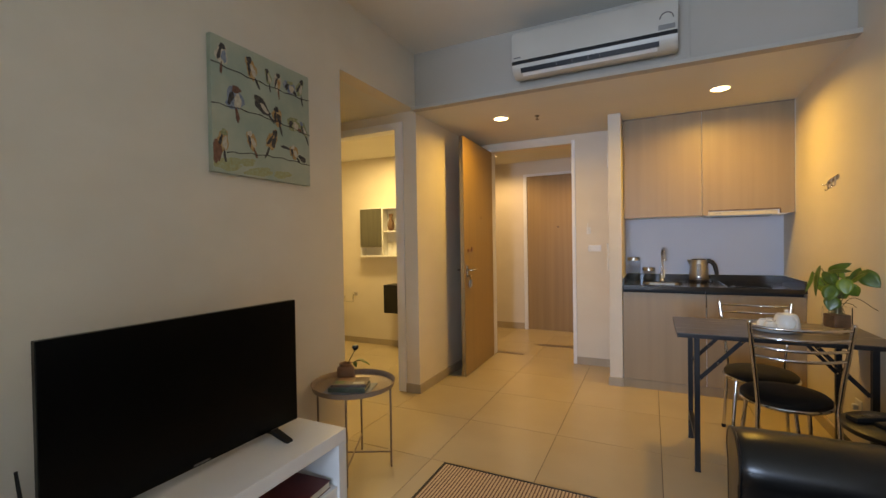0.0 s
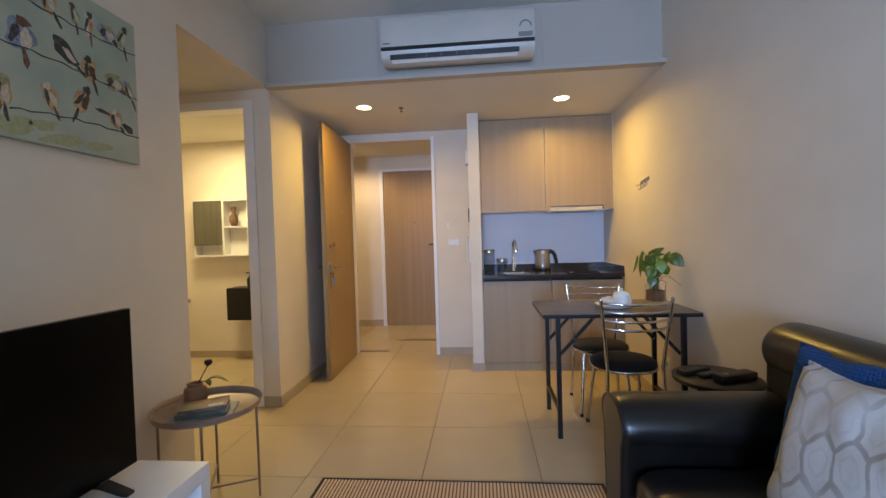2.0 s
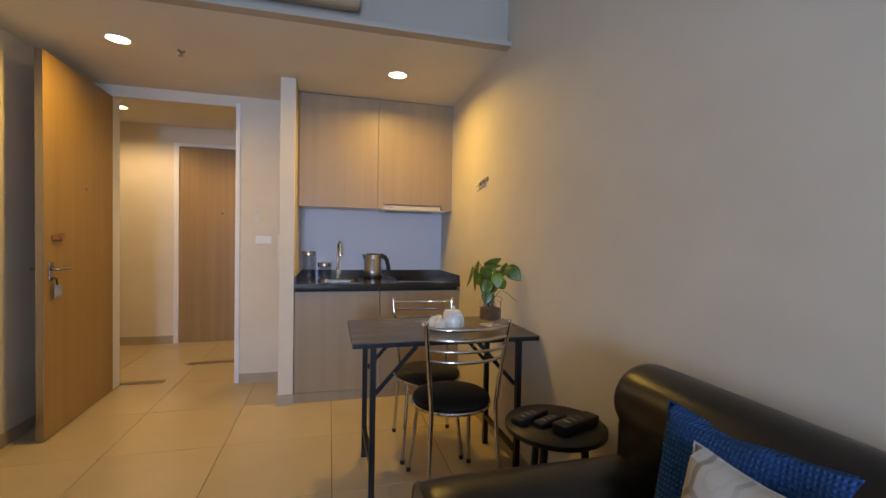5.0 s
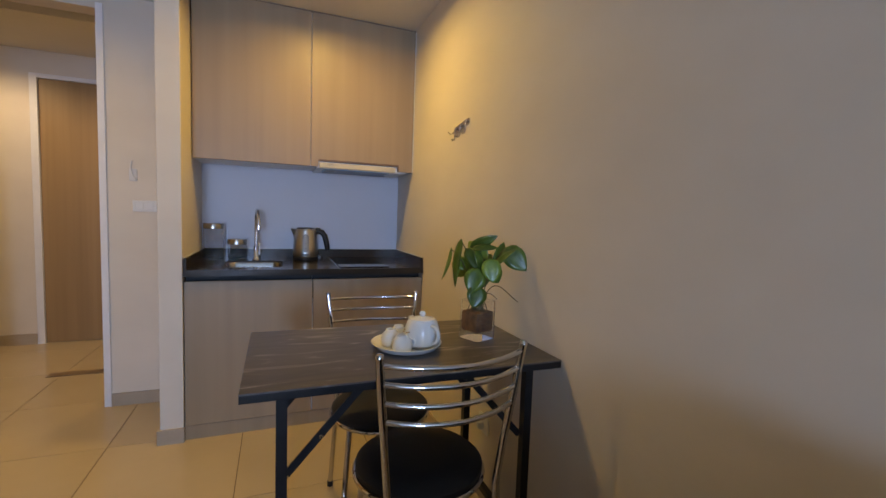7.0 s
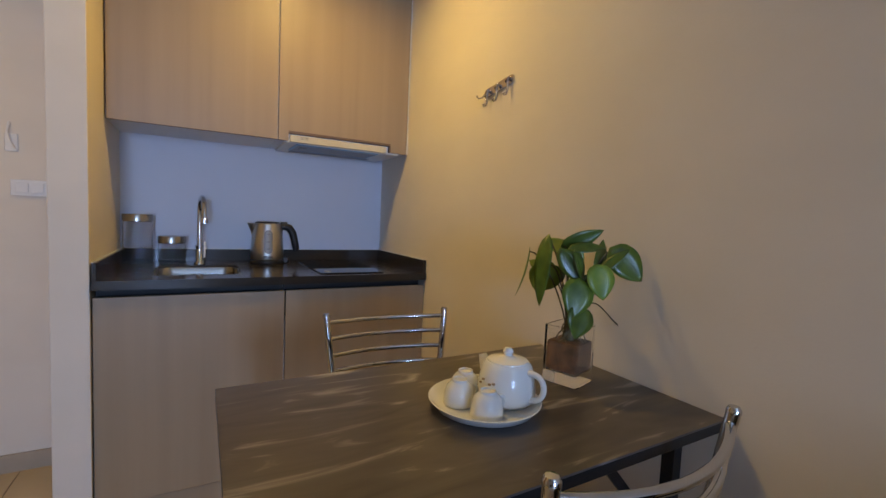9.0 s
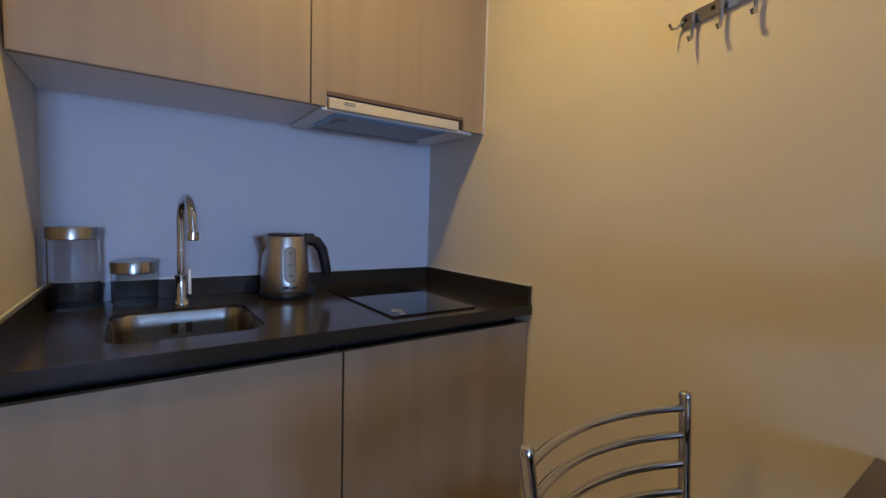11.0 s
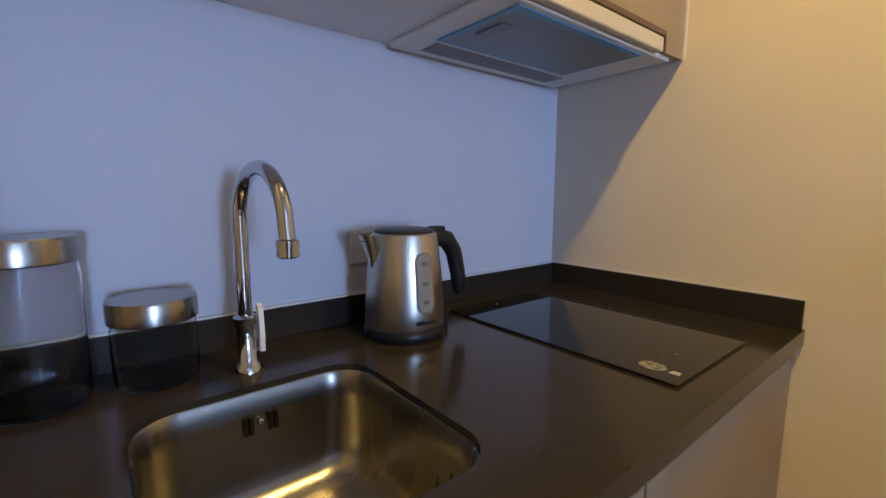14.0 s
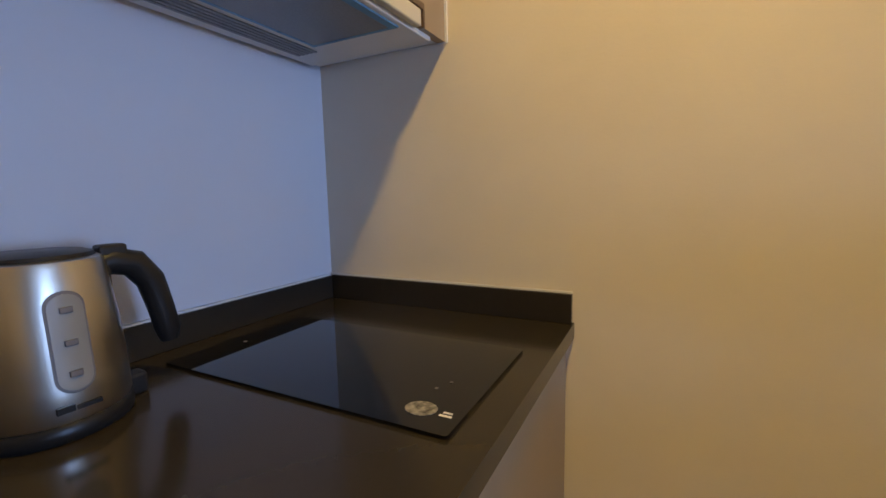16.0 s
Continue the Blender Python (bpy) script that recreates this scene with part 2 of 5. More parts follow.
def tube(bm, pts, radius, seg=10, caps=True, flat=1.0):
    """A round bar swept along points; radius may be a list."""
    pts = [Vector(p) for p in pts]
    n = len(pts)
    rad = radius if isinstance(radius, (list, tuple)) else [radius] * n
    up = None
    rings = []
    for i, p in enumerate(pts):
        d = (pts[min(i + 1, n - 1)] - pts[max(i - 1, 0)]).normalized()
        if up is None:
            up = Vector((0, 0, 1)) if abs(d.z) < 0.9 else Vector((0, 1, 0))
        side = d.cross(up).normalized()
        up = side.cross(d).normalized()
        rings.append([bm.verts.new(p + rad[i] * (math.cos(2 * math.pi * k / seg) * side + flat * math.sin(2 * math.pi * k / seg) * up)) for k in range(seg)])
    for a, b in zip(rings, rings[1:]):
        for k in range(seg):
            bm.faces.new((a[k], a[(k + 1) % seg], b[(k + 1) % seg], b[k]))
    if caps:
        bm.faces.new(rings[0][::-1])
        bm.faces.new(rings[-1])
    return bm


def bar(p, q, r, seg=10):
    return tube(bmesh.new(), [p, q], r, seg)


def bez(p0, p1, p2, p3, n=12):
    out = []
    for i in range(n + 1):
        t = i / n
        out.append(Vector(p0) * (1 - t) ** 3 + 3 * Vector(p1) * t * (1 - t) ** 2 + 3 * Vector(p2) * t * t * (1 - t) + Vector(p3) * t ** 3)
    return out


def squarebar(bm, p, q, w, d=None):
    """A bar of rectangular section between two points."""
    p, q, d = Vector(p), Vector(q), d or w
    m = (q - p).to_track_quat("Z", "Y").to_matrix().to_4x4()
    bmesh.ops.create_cube(bm, size=1.0, matrix=Matrix.Translation((p + q) / 2) @ m @ Matrix.Diagonal((w, d, (q - p).length, 1)))
    return bm


def prism(outline, axis, a, b):
    """An outline of 2D points pushed along x, y or z from a to b."""
    bm = bmesh.new()

    def v(p, h):
        return bm.verts.new((h, p[0], p[1]) if axis == "x" else (p[0], h, p[1]) if axis == "y" else (p[0], p[1], h))

    lo, hi = [v(p, a) for p in outline], [v(p, b) for p in outline]
    k = len(outline)
    for i in range(k):
        bm.faces.new((lo[i], lo[(i + 1) % k], hi[(i + 1) % k], hi[i]))
    bm.faces.new(lo[::-1])
    bm.faces.new(hi)
    bmesh.ops.recalc_face_normals(bm, faces=bm.faces)
    return bm


def rounded_rect(x0, x1, y0, y1, r, n=6):
    out = []
    for cx, cy, a0 in ((x1 - r, y1 - r, 0), (x0 + r, y1 - r, 90), (x0 + r, y0 + r, 180), (x1 - r, y0 + r, 270)):
        for i in range(n + 1):
            a = radians(a0 + 90 * i / n)
            out.append((cx + r * math.cos(a), cy + r * math.sin(a)))
    return out


def mesh_of(name, bm, material, smooth=False):
    me = bpy.data.meshes.new(name)
    if smooth:
        for f in bm.faces:
            f.smooth = True
    bm.to_mesh(me)
    bm.free()
    me.materials.append(material)
    if smooth:
        me.set_sharp_from_angle(angle=radians(40))
    return me


def root_of(ob):
    while ob.parent:
        ob = ob.parent
    return ob


def part(name, bm, material, parent, label="", smooth=False, world=False):
    """One mesh under a thing or under a part; world: given in the room's coordinates."""
    if world:
        bm.transform(root_of(parent).matrix_basis.inverted())
    ob = new(name, mesh_of(name, bm, material, smooth))
    ob.parent = parent
    if label:
        ob["label"] = label
    return ob


def thing(name, m, label, category, group=""):
    return tagged(new(name), label, category, group) if m is None else placed(tagged(new(name), label, category, group), m)


def placed(ob, m):
    ob.matrix_basis = m
    return ob


def solid(name, bm, material, label, category, smooth=False, group=""):
    """A thing of one mesh, with its origin at its base."""
    zs = [v.co.z for v in bm.verts]
    xs, ys = [v.co.x for v in bm.verts], [v.co.y for v in bm.verts]
    c = Vector(((min(xs) + max(xs)) / 2, (min(ys) + max(ys)) / 2, min(zs)))
    bm.transform(Matrix.Translation(-c))
    ob = new(name, mesh_of(name, bm, material, smooth))
    ob.location = c
    return tagged(ob, label, category, group)


def setting(name, bm, material, label="", smooth=False):
    return tagged(new(name, mesh_of(name, bm, material, smooth)), label=label, kind="structure")


# ---- the rooms ----
LX, RX, BACK, CEILZ = -1.725, 1.05, -3.2, 2.82      # living room
SOF, ALC, BEAMY, KBACK, HALLY = 2.342, 2.362, 3.266, 4.732, 4.68  # soffit and alcove heights, beam face, kitchen wall, entry wall
LIPY = 3.19  # front edge of the soffit slab, proud of the beam

WX0, WX1, WZ0, WZ1 = -0.94, -0.04, 0.55, 1.95  # the window behind the walker

sub = boxes((-4.3, 1.3, -3.72, 6.5, -0.12, -0.004))
setting("floor", sub, GROUT, "cream porcelain floor with thin dark joints")
setting("wall_left", boxes((LX - 0.12, LX, -0.37, 2.305, 0, CEILZ), (LX - 0.12, LX, 2.305, BEAMY, ALC, CEILZ)), PAINT, "off-white painted wall with a wide opening")
setting("wall_right", boxes((RX, RX + 0.12, BACK - 0.12, KBACK + 0.1, 0, CEILZ)), PAINT, "off-white painted wall")
setting("wall_back", boxes((-1.07, WX0, BACK - 0.12, BACK, 0, CEILZ), (WX1, RX, BACK - 0.12, BACK, 0, CEILZ), (WX0, WX1, BACK - 0.12, BACK, WZ1, CEILZ), (WX0, WX1, BACK - 0.12, BACK, 0, WZ0)), PAINT)
# two unseen walls, added to keep window light off the left wall
setting("wall_unseen_blocker_side", boxes((-1.07, -0.95, BACK, -0.37, 0, CEILZ)), PAINT)
setting("wall_unseen_blocker_return", boxes((LX, -0.95, -0.37, -0.25, 0, CEILZ)), PAINT)
setting("ceiling", boxes((LX - 0.12, RX + 0.12, BACK - 0.12, BEAMY + 0.1, CEILZ, CEILZ + 0.1)), CEIL, "off-white plaster ceiling")
setting("wall_beam", boxes((LX, RX, BEAMY - 0.006, BEAMY, SOF + 0.029, CEILZ - 0.001)), DIMGREY, "face of the ceiling beam, its dim look put into the grey")
setting("ceiling_soffit", boxes((LX, RX, BEAMY, KBACK, SOF, CEILZ - 0.002)), CEIL, "dropped plaster ceiling over the kitchen and hall")
setting("trim_soffit_edge", boxes((LX, RX, LIPY, BEAMY - 0.0005, SOF, SOF + 0.028), bev=0.002), BEAMEDGE, "edge of the dropped ceiling, dimmed to match the beam above")
setting("ceiling_alcove", boxes((-3.85, LX - 0.12, 2.2, 3.37, ALC, ALC + 0.1)), CEIL)
setting("wall_alcove_near", boxes((-3.85, LX - 0.12, 2.214, 2.305, 0, ALC)), PAINT)
setting("wall_alcove_end", boxes((-3.97, -3.85, 2.214, 4.75, 0, 2.6)), PAINT)
# the wall with the bathroom door
setting("wall_bathroom_front", boxes((-3.85, -2.75, 3.268, 3.37, 0, ALC), (-2.75, -1.85, 3.268, 3.37, 2.2855, ALC), (-1.85, LX, 3.268, 3.37, 0, ALC)), PAINT)
setting("trim_bathroom_door", boxes((-1.925, -1.852, 3.258, 3.38, 0, 2.285), (-2.75, -1.925, 3.258, 3.38, 2.225, 2.285), (-2.80, -2.75, 3.258, 3.38, 0, 2.285)), TRIM, "white painted bathroom door frame")
setting("wall_hall", boxes((-1.85, LX, 3.37, HALLY, 0, SOF)), PAINT, "off-white painted wall behind the open door")
setting("wall_bathroom_far", boxes((-3.85, -1.85, 4.62, 4.72, -0.05, 2.5)), PAINT, "bathroom wall in yellow lamp light")
setting("ceiling_bathroom", boxes((-3.85, -1.85, 3.37, 4.62, 2.33, 2.4)), CEIL)
# entry wall and kitchen niche
setting("wall_entry", boxes((-1.85, -1.60, HALLY, HALLY + 0.12, 0, SOF), (-1.565, -0.70, HALLY, HALLY + 0.12, 2.257, SOF), (-1.60, -1.565, HALLY, HALLY + 0.12, 2.286, SOF), (-0.70, -0.665, HALLY, HALLY + 0.12, 2.286, SOF), (-0.665, -0.20, HALLY, HALLY + 0.12, 0, SOF)), PAINT)
setting("wall_partition", boxes((-0.303, -0.20, 4.11, HALLY, 0, SOF), bev=0.003), PAINT, "end of the off-white wall beside the kitchen")
setting("wall_kitchen", boxes((-0.20, RX, KBACK, KBACK + 0.1, 0, SOF)), KITCHENPAINT, "plain white painted wall behind the sink")
setting("trim_entry_door", boxes((-1.60, -1.565, HALLY - 0.012, HALLY + 0.13, 0, 2.285), (-0.70, -0.665, HALLY - 0.012, HALLY + 0.13, 0, 2.285), bev=0.003), TRIM, "white painted door frame")
# outer corridor
setting("wall_corridor_far", boxes((-4.2, -1.62, 6.2, 6.3, 0, 2.7), (-1.62, -0.66, 6.2, 6.3, 2.22, 2.7), (-0.66, 1.2, 6.2, 6.3, 0, 2.7)), PAINT)
setting("wall_corridor_ends", boxes((-4.3, -4.2, 4.72, 6.3, 0, 2.7), (1.2, 1.3, 4.83, 6.3, 0, 2.7)), PAINT)
setting("ceiling_corridor", boxes((-4.3, 1.3, 4.80, 6.3, 2.6, 2.7)), CEIL)
setting("ceiling_bulkhead", boxes((-4.2, 1.2, 5.35, 6.2, 2.40, 2.598)), CEIL)
setting("wall_corridor_near", boxes((-4.2, -1.85, 4.721, 4.8, 0, 2.7), (-1.85, 1.2, 4.832, 4.86, SOF + 0.02, 2.7)), PAINT)
setting("trim_corridor_inlay", boxes((-2.6, -1.26, 4.80, 4.87, 0.0, 0.0045), (-1.22, 0.4, 5.30, 5.38, 0.0, 0.0045)), INLAY, "brown stone inlay in the corridor floor")

# skirtings
SK = 0.075
for nm, rows in (("baseboard_column", [(-1.85, LX, 3.256, 3.268, 0, SK), (LX, LX + 0.012, 3.256, HALLY, 0, SK)]),
                 ("baseboard_partition", [(-0.315, -0.196, 4.098, 4.11, 0, SK), (-0.315, -0.303, 4.11, HALLY - 0.012, 0, SK), (-0.665, -0.315, HALLY - 0.012, HALLY, 0, SK)]),
                 ("baseboard_right", [(RX - 0.012, RX, BACK, 4.108, 0, SK)]),
                 ("baseboard_left", [(LX, LX + 0.012, -0.25, 2.305, 0, SK)]),
                 ("baseboard_corridor", [(-4.2, -1.62, 6.188, 6.2, 0, 0.09)]),
                 ("baseboard_bathroom", [(-3.85, -1.85, 4.606, 4.62, -0.004, 0.07)])):
    setting(nm, boxes(*rows), SKIRT)

# window behind the walker
WY0, WY1 = BACK - 0.09, BACK - 0.03
win = setting("window_1", boxes((WX0, WX0 + 0.05, WY0, WY1, WZ0, WZ1), (WX1 - 0.05, WX1, WY0, WY1, WZ0, WZ1), (WX0 + 0.05, WX1 - 0.05, WY0, WY1, WZ1 - 0.05, WZ1), (WX0 + 0.05, WX1 - 0.05, WY0, WY1, WZ0, WZ0 + 0.05)), TRIM, "white framed window to the daylight")
pane = new("pane", mesh_of("pane", boxes((WX0 + 0.05, WX1 - 0.05, BACK - 0.064, BACK - 0.058, WZ0 + 0.05, WZ1 - 0.05)), WINDOWGLASS))
pane.parent = win
pane.visible_shadow = False


# ---- kitchen ----
KX0, KX1, SPLIT = -0.198, 1.048, 0.418


def upper_cabinet(x0, x1, notch):
    c = thing("upper_cabinet", pose((x0 + x1) / 2, 4.55, 1.455), "wall cabinet with a plain light oak door", "cabinet", "kitchen wall cabinets")
    part("body", boxes((x0, x1, 4.40, KBACK, 1.458, 2.335), bev=0.0015), TRIM, c, "white cabinet box", world=True)
    if notch:
        d = prism([(x0 + 0.002, 1.455), (x0 + 0.045, 1.455), (x0 + 0.045, 1.497), (x0 + 0.537, 1.497), (x0 + 0.537, 1.455), (x1 - 0.004, 1.455), (x1 - 0.004, 2.335), (x0 + 0.002, 2.335)], "y", 4.380, 4.399)
        part("notch_edge", boxes((x0 + 0.045, x0 + 0.537, 4.378, 4.40, 1.4875, 1.4985), (x0 + 0.5325, x0 + 0.5385, 4.378, 4.40, 1.456, 1.4875)), OAKEDGE_SHADE, c, "dark raw edge of the cut-out", world=True)
    else:
        d = boxes((x0 + 0.004, x1 - 0.002, 4.380, 4.399, 1.455, 2.335), bev=0.0015)
    part("door", d, OAK, c, world=True)
    return c


upper_cabinet(KX0, SPLIT, False)
upper_cabinet(SPLIT, KX1, True)
# shade of the gap above the cabinets, put in as a dark strip
setting("shade_strip_cabinet_top", boxes((KX0, KX1, 4.386, 4.40, 2.336, SOF)), OAKEDGE_SHADE, "dark shadow strip over the wall cabinets")
setting("trim_cabinet_side", boxes((KX1 - 0.0005, RX, 4.376, 4.40, 1.455, 2.335)), TRIM)

# slide-out hood under the right-hand cabinet
hood = thing("cooker_hood", pose(0.71, 4.55, 1.42), "cream slide-out cooker hood with a grey mesh filter", "cooker hood")
part("front", boxes((0.468, 0.932, 4.372, 4.388, 1.449, 1.480), bev=0.003), HOODWHITE, hood, world=True)
part("maker_mark", boxes((0.514, 0.529, 4.3705, 4.3722, 1.4715, 1.4735), (0.533, 0.548, 4.3705, 4.3722, 1.4715, 1.4735), (0.514, 0.529, 4.3705, 4.3722, 1.4655, 1.4675), (0.533, 0.548, 4.3705, 4.3722, 1.4655, 1.4675)), GREYPRINT, hood, world=True)
part("under_panel", boxes((0.452, 1.005, 4.392, 4.715, 1.446, 1.457), bev=0.003), WHITEP, hood, "white underside", world=True)
part("filter", boxes((0.512, 0.893, 4.420, 4.604, 1.4435, 1.447)), FILTER, hood, "grey metal mesh filter", world=True)
part("film", boxes((0.500, 0.512, 4.404, 4.613, 1.443, 1.447), (0.893, 0.901, 4.404, 4.613, 1.443, 1.447), (0.512, 0.893, 4.404, 4.420, 1.443, 1.447), (0.512, 0.893, 4.604, 4.611, 1.443, 1.447)), BLUEFILM, hood, "blue protective film round the filter", world=True)
part("latch", boxes((0.530, 0.560, 4.470, 4.535, 1.440, 1.4437), bev=0.001), GAUGE, hood, world=True)
part("back_grille", boxes(*[(0.512, 0.930, 4.630 + 0.012 * i, 4.637 + 0.012 * i, 1.4440, 1.447) for i in range(5)]), FILTER, hood, world=True)

# base cabinets


def base_cabinet(x0, x1):
    c = thing("base_cabinet", pose((x0 + x1) / 2, 4.42, 0), "base cabinet with a plain light oak door", "cabinet", "kitchen base cabinets")
    part("body", boxes((x0 + 0.001, x1 - 0.001, 4.145, KBACK, 0.07, 0.690)), TRIM, c, world=True)
    part("door", boxes((x0 + 0.003, x1 - 0.002, 4.120, 4.140, 0.075, 0.815), bev=0.0015), OAK, c, world=True)
    part("grip_rail", boxes((x0 + 0.002, x1 - 0.002, 4.182, 4.196, 0.70, 0.841)), VINYL, c, "dark recessed grip channel", world=True)
    part("plinth", boxes((x0, x1, 4.124, 4.142, 0.0, 0.072)), OAK, c, world=True)
    return c


base_cabinet(KX0, SPLIT)
base_cabinet(SPLIT, KX1)

# worktop with a sink hole
SX0, SX1, SY0, SY1 = -0.045, 0.267, 4.205, 4.538
WT, WB = 0.874, 0.842


def worktop():
    w = thing("worktop", pose(0.425, 4.42, WB), "dark grey quartz worktop with low upstands", "worktop")
    bm = bmesh.new()
    hole = rounded_rect(SX0, SX1, SY0, SY1, 0.055, 7)
    cx, cy = (SX0 + SX1) / 2, (SY0 + SY1) / 2
    x0, x1, y0, y1 = KX0 + 0.002, KX1, 4.105, KBACK
    outer = []
    for hx, hy in hole:
        dx, dy = hx - cx, hy - cy
        s = min(((x1 if dx > 0 else x0) - cx) / dx if abs(dx) > 1e-9 else 1e9, ((y1 if dy > 0 else y0) - cy) / dy if abs(dy) > 1e-9 else 1e9)
        outer.append((cx + dx * s, cy + dy * s))
    for corner in ((x0, y0), (x1, y0), (x0, y1), (x1, y1)):
        k = min(range(len(outer)), key=lambda i: (outer[i][0] - corner[0]) ** 2 + (outer[i][1] - corner[1]) ** 2)
        outer[k] = corner
    n = len(hole)
    rings = [[bm.verts.new((px, py, z)) for px, py in o] for o, z in ((outer, WT), (hole, WT), (hole, WB), (outer, WB))]
    for a, b in zip(rings, rings[1:] + rings[:1]):
        for i in range(n):
            bm.faces.new((a[i], a[(i + 1) % n], b[(i + 1) % n], b[i]))
    bmesh.ops.recalc_face_normals(bm, faces=bm.faces)
    part("slab", bm, STONE, w, world=True)
    part("upstand", boxes((x0, x1, KBACK - 0.014, KBACK - 0.001, WT, 0.932), bev=0.001), STONE, w, world=True)
    part("upstand", boxes((x1 - 0.014, x1 - 0.001, y0 + 0.004, KBACK - 0.015, WT, 0.934), bev=0.001), STONE, w, world=True)
    part("upstand", boxes((x0 + 0.001, x0 + 0.014, y0 + 0.004, KBACK - 0.015, WT, 0.934), bev=0.001), STONE, w, world=True)
    part("sealant", boxes((x0 + 0.001, x0 + 0.006, y0 + 0.004, KBACK - 0.002, 0.9342, 0.937), (x1 - 0.006, x1 - 0.001, y0 + 0.004, KBACK - 0.002, 0.9342, 0.938), (x0 + 0.011, x1 - 0.011, KBACK - 0.009, KBACK - 0.001, 0.9322, 0.936)), WHITEP, w, "white sealant line", world=True)


worktop()


def sink():
    s = thing("sink", pose((SX0 + SX1) / 2, (SY0 + SY1) / 2, 0.70), "square brushed steel undermount sink bowl", "sink")
    bm = bmesh.new()
    levels = ((-0.0008, WT - 0.009, 0.055), (-0.003, WT - 0.0085, 0.055), (-0.005, WT - 0.012, 0.055), (-0.006, WB - 0.02, 0.055), (0.004 - 0.016, 0.745, 0.055), (-0.020, 0.722, 0.055), (-0.040, 0.706, 0.05), (-0.075, 0.702, 0.04), (-0.12, 0.700, 0.03))
    rings = []
    for grow, z, r in levels:
        rings.append([bm.verts.new((px, py, z)) for px, py in rounded_rect(SX0 - grow, SX1 + grow, SY0 - grow, SY1 + grow, r, 7)])
    for a, b in zip(rings, rings[1:]):
        for i in range(len(a)):
            bm.faces.new((a[i], b[i], b[(i + 1) % len(a)], a[(i + 1) % len(a)]))
    bm.faces.new(rings[-1])
    bmesh.ops.recalc_face_normals(bm, faces=bm.faces)
    for f in bm.faces:
        f.normal_flip()
    part("bowl", bm, SINKSTEEL, s, smooth=True, world=True)
    cx, cy = (SX0 + SX1) / 2, (SY0 + SY1) / 2
    part("drain", lathe([(0.0, 0.004), (0.02, 0.005), (0.024, 0.003), (0.038, 0.004), (0.041, 0.001)], 28, cx, cy, 0.7005), CHROME, s, smooth=True, world=True)
    for i, dx in enumerate((-0.021, -0.013, 0.013, 0.021)):
        part("overflow_slot", boxes((cx + dx - 0.0032, cx + dx + 0.0032, SY1 - 0.012, SY1 - 0.006, 0.806, 0.834), bev=0.001), VINYL, s, world=True)
    part("overflow_screw", boxes((cx - 0.004, cx + 0.004, SY1 - 0.0115, SY1 - 0.006, 0.818, 0.826), bev=0.002), CHROME, s, world=True)


sink()


def tap():
    t = thing("kitchen_tap", pose(0.115, 4.597, WT), "chrome swan-neck kitchen tap with a side lever", "tap")
    part("base", lathe([(0.0, 0), (0.023, 0), (0.023, 0.004), (0.017, 0.015), (0.0145, 0.018), (0.0145, 0.075), (0.0175, 0.077), (0.0175, 0.086), (0.012, 0.090), (0.0, 0.090)], 28), CHROME, t, smooth=True)
    bm = bmesh.new()
    arc = [(0, 0, 0.085), (0, 0, 0.16), (0, 0, 0.235)]
    for i in range(1, 15):
        a = math.pi * i / 14
        arc.append((0.009 * (1 - math.cos(a)), -0.072 * (1 - math.cos(a)), 0.235 + 0.072 * math.sin(a) * 1.0))
    arc.append((0.0185, -0.147, 0.215))
    tube(bm, arc, 0.0105, 16)
    part("spout", bm, CHROME, t, smooth=True)
    part("nozzle", lathe([(0, -0.022), (0.012, -0.022), (0.0145, -0.02), (0.0145, 0.0), (0.0115, 0.002), (0, 0.002)], 20, 0.0185, -0.147, 0.215), CHROME, t, smooth=True)
    part("lever", prism([(-0.012, 0.030), (0.004, 0.030), (0.006, 0.060), (0.002, 0.104), (-0.010, 0.100), (-0.014, 0.060)], "x", 0.0165, 0.0235), WHITEP, t, "flat pale lever handle")
    part("lever_pivot", boxes((0.010, 0.0164, -0.008, 0.002, 0.034, 0.052), bev=0.002), CHROME, t)


tap()


def jar(name, x, y, r, h, group):
    j = thing("storage_jar", pose(x, y, WT + 0.0012), name, "jar", group)
    wall = 0.0018
    part("glass", lathe([(0, 0.0), (r * 0.9, 0.0), (r * 0.98, 0.006), (r, 0.018), (r, h - 0.045), (r * 0.96, h - 0.034), (r * 0.96, h - 0.004), (r * 0.96 - wall, h - 0.004), (r * 0.96 - wall, h - 0.034), (r - wall, h - 0.046), (r - wall, 0.02), (r * 0.9, 0.010), (0, 0.009)], 40), CLEAR, j, smooth=True)
    part("lid", lathe([(0, h - 0.033), (r * 1.0, h - 0.033), (r * 1.045, h - 0.031), (r * 1.045, h - 0.004), (r * 1.02, h - 0.0005), (0, h)], 40), STEEL, j, "brushed steel lid", smooth=True)


jar("tall clear glass jar with a brushed steel lid", -0.125, 4.645, 0.055, 0.219, "jars beside the sink")
jar("short clear glass jar with a brushed steel lid", 0.004, 4.648, 0.054, 0.124, "jars beside the sink")


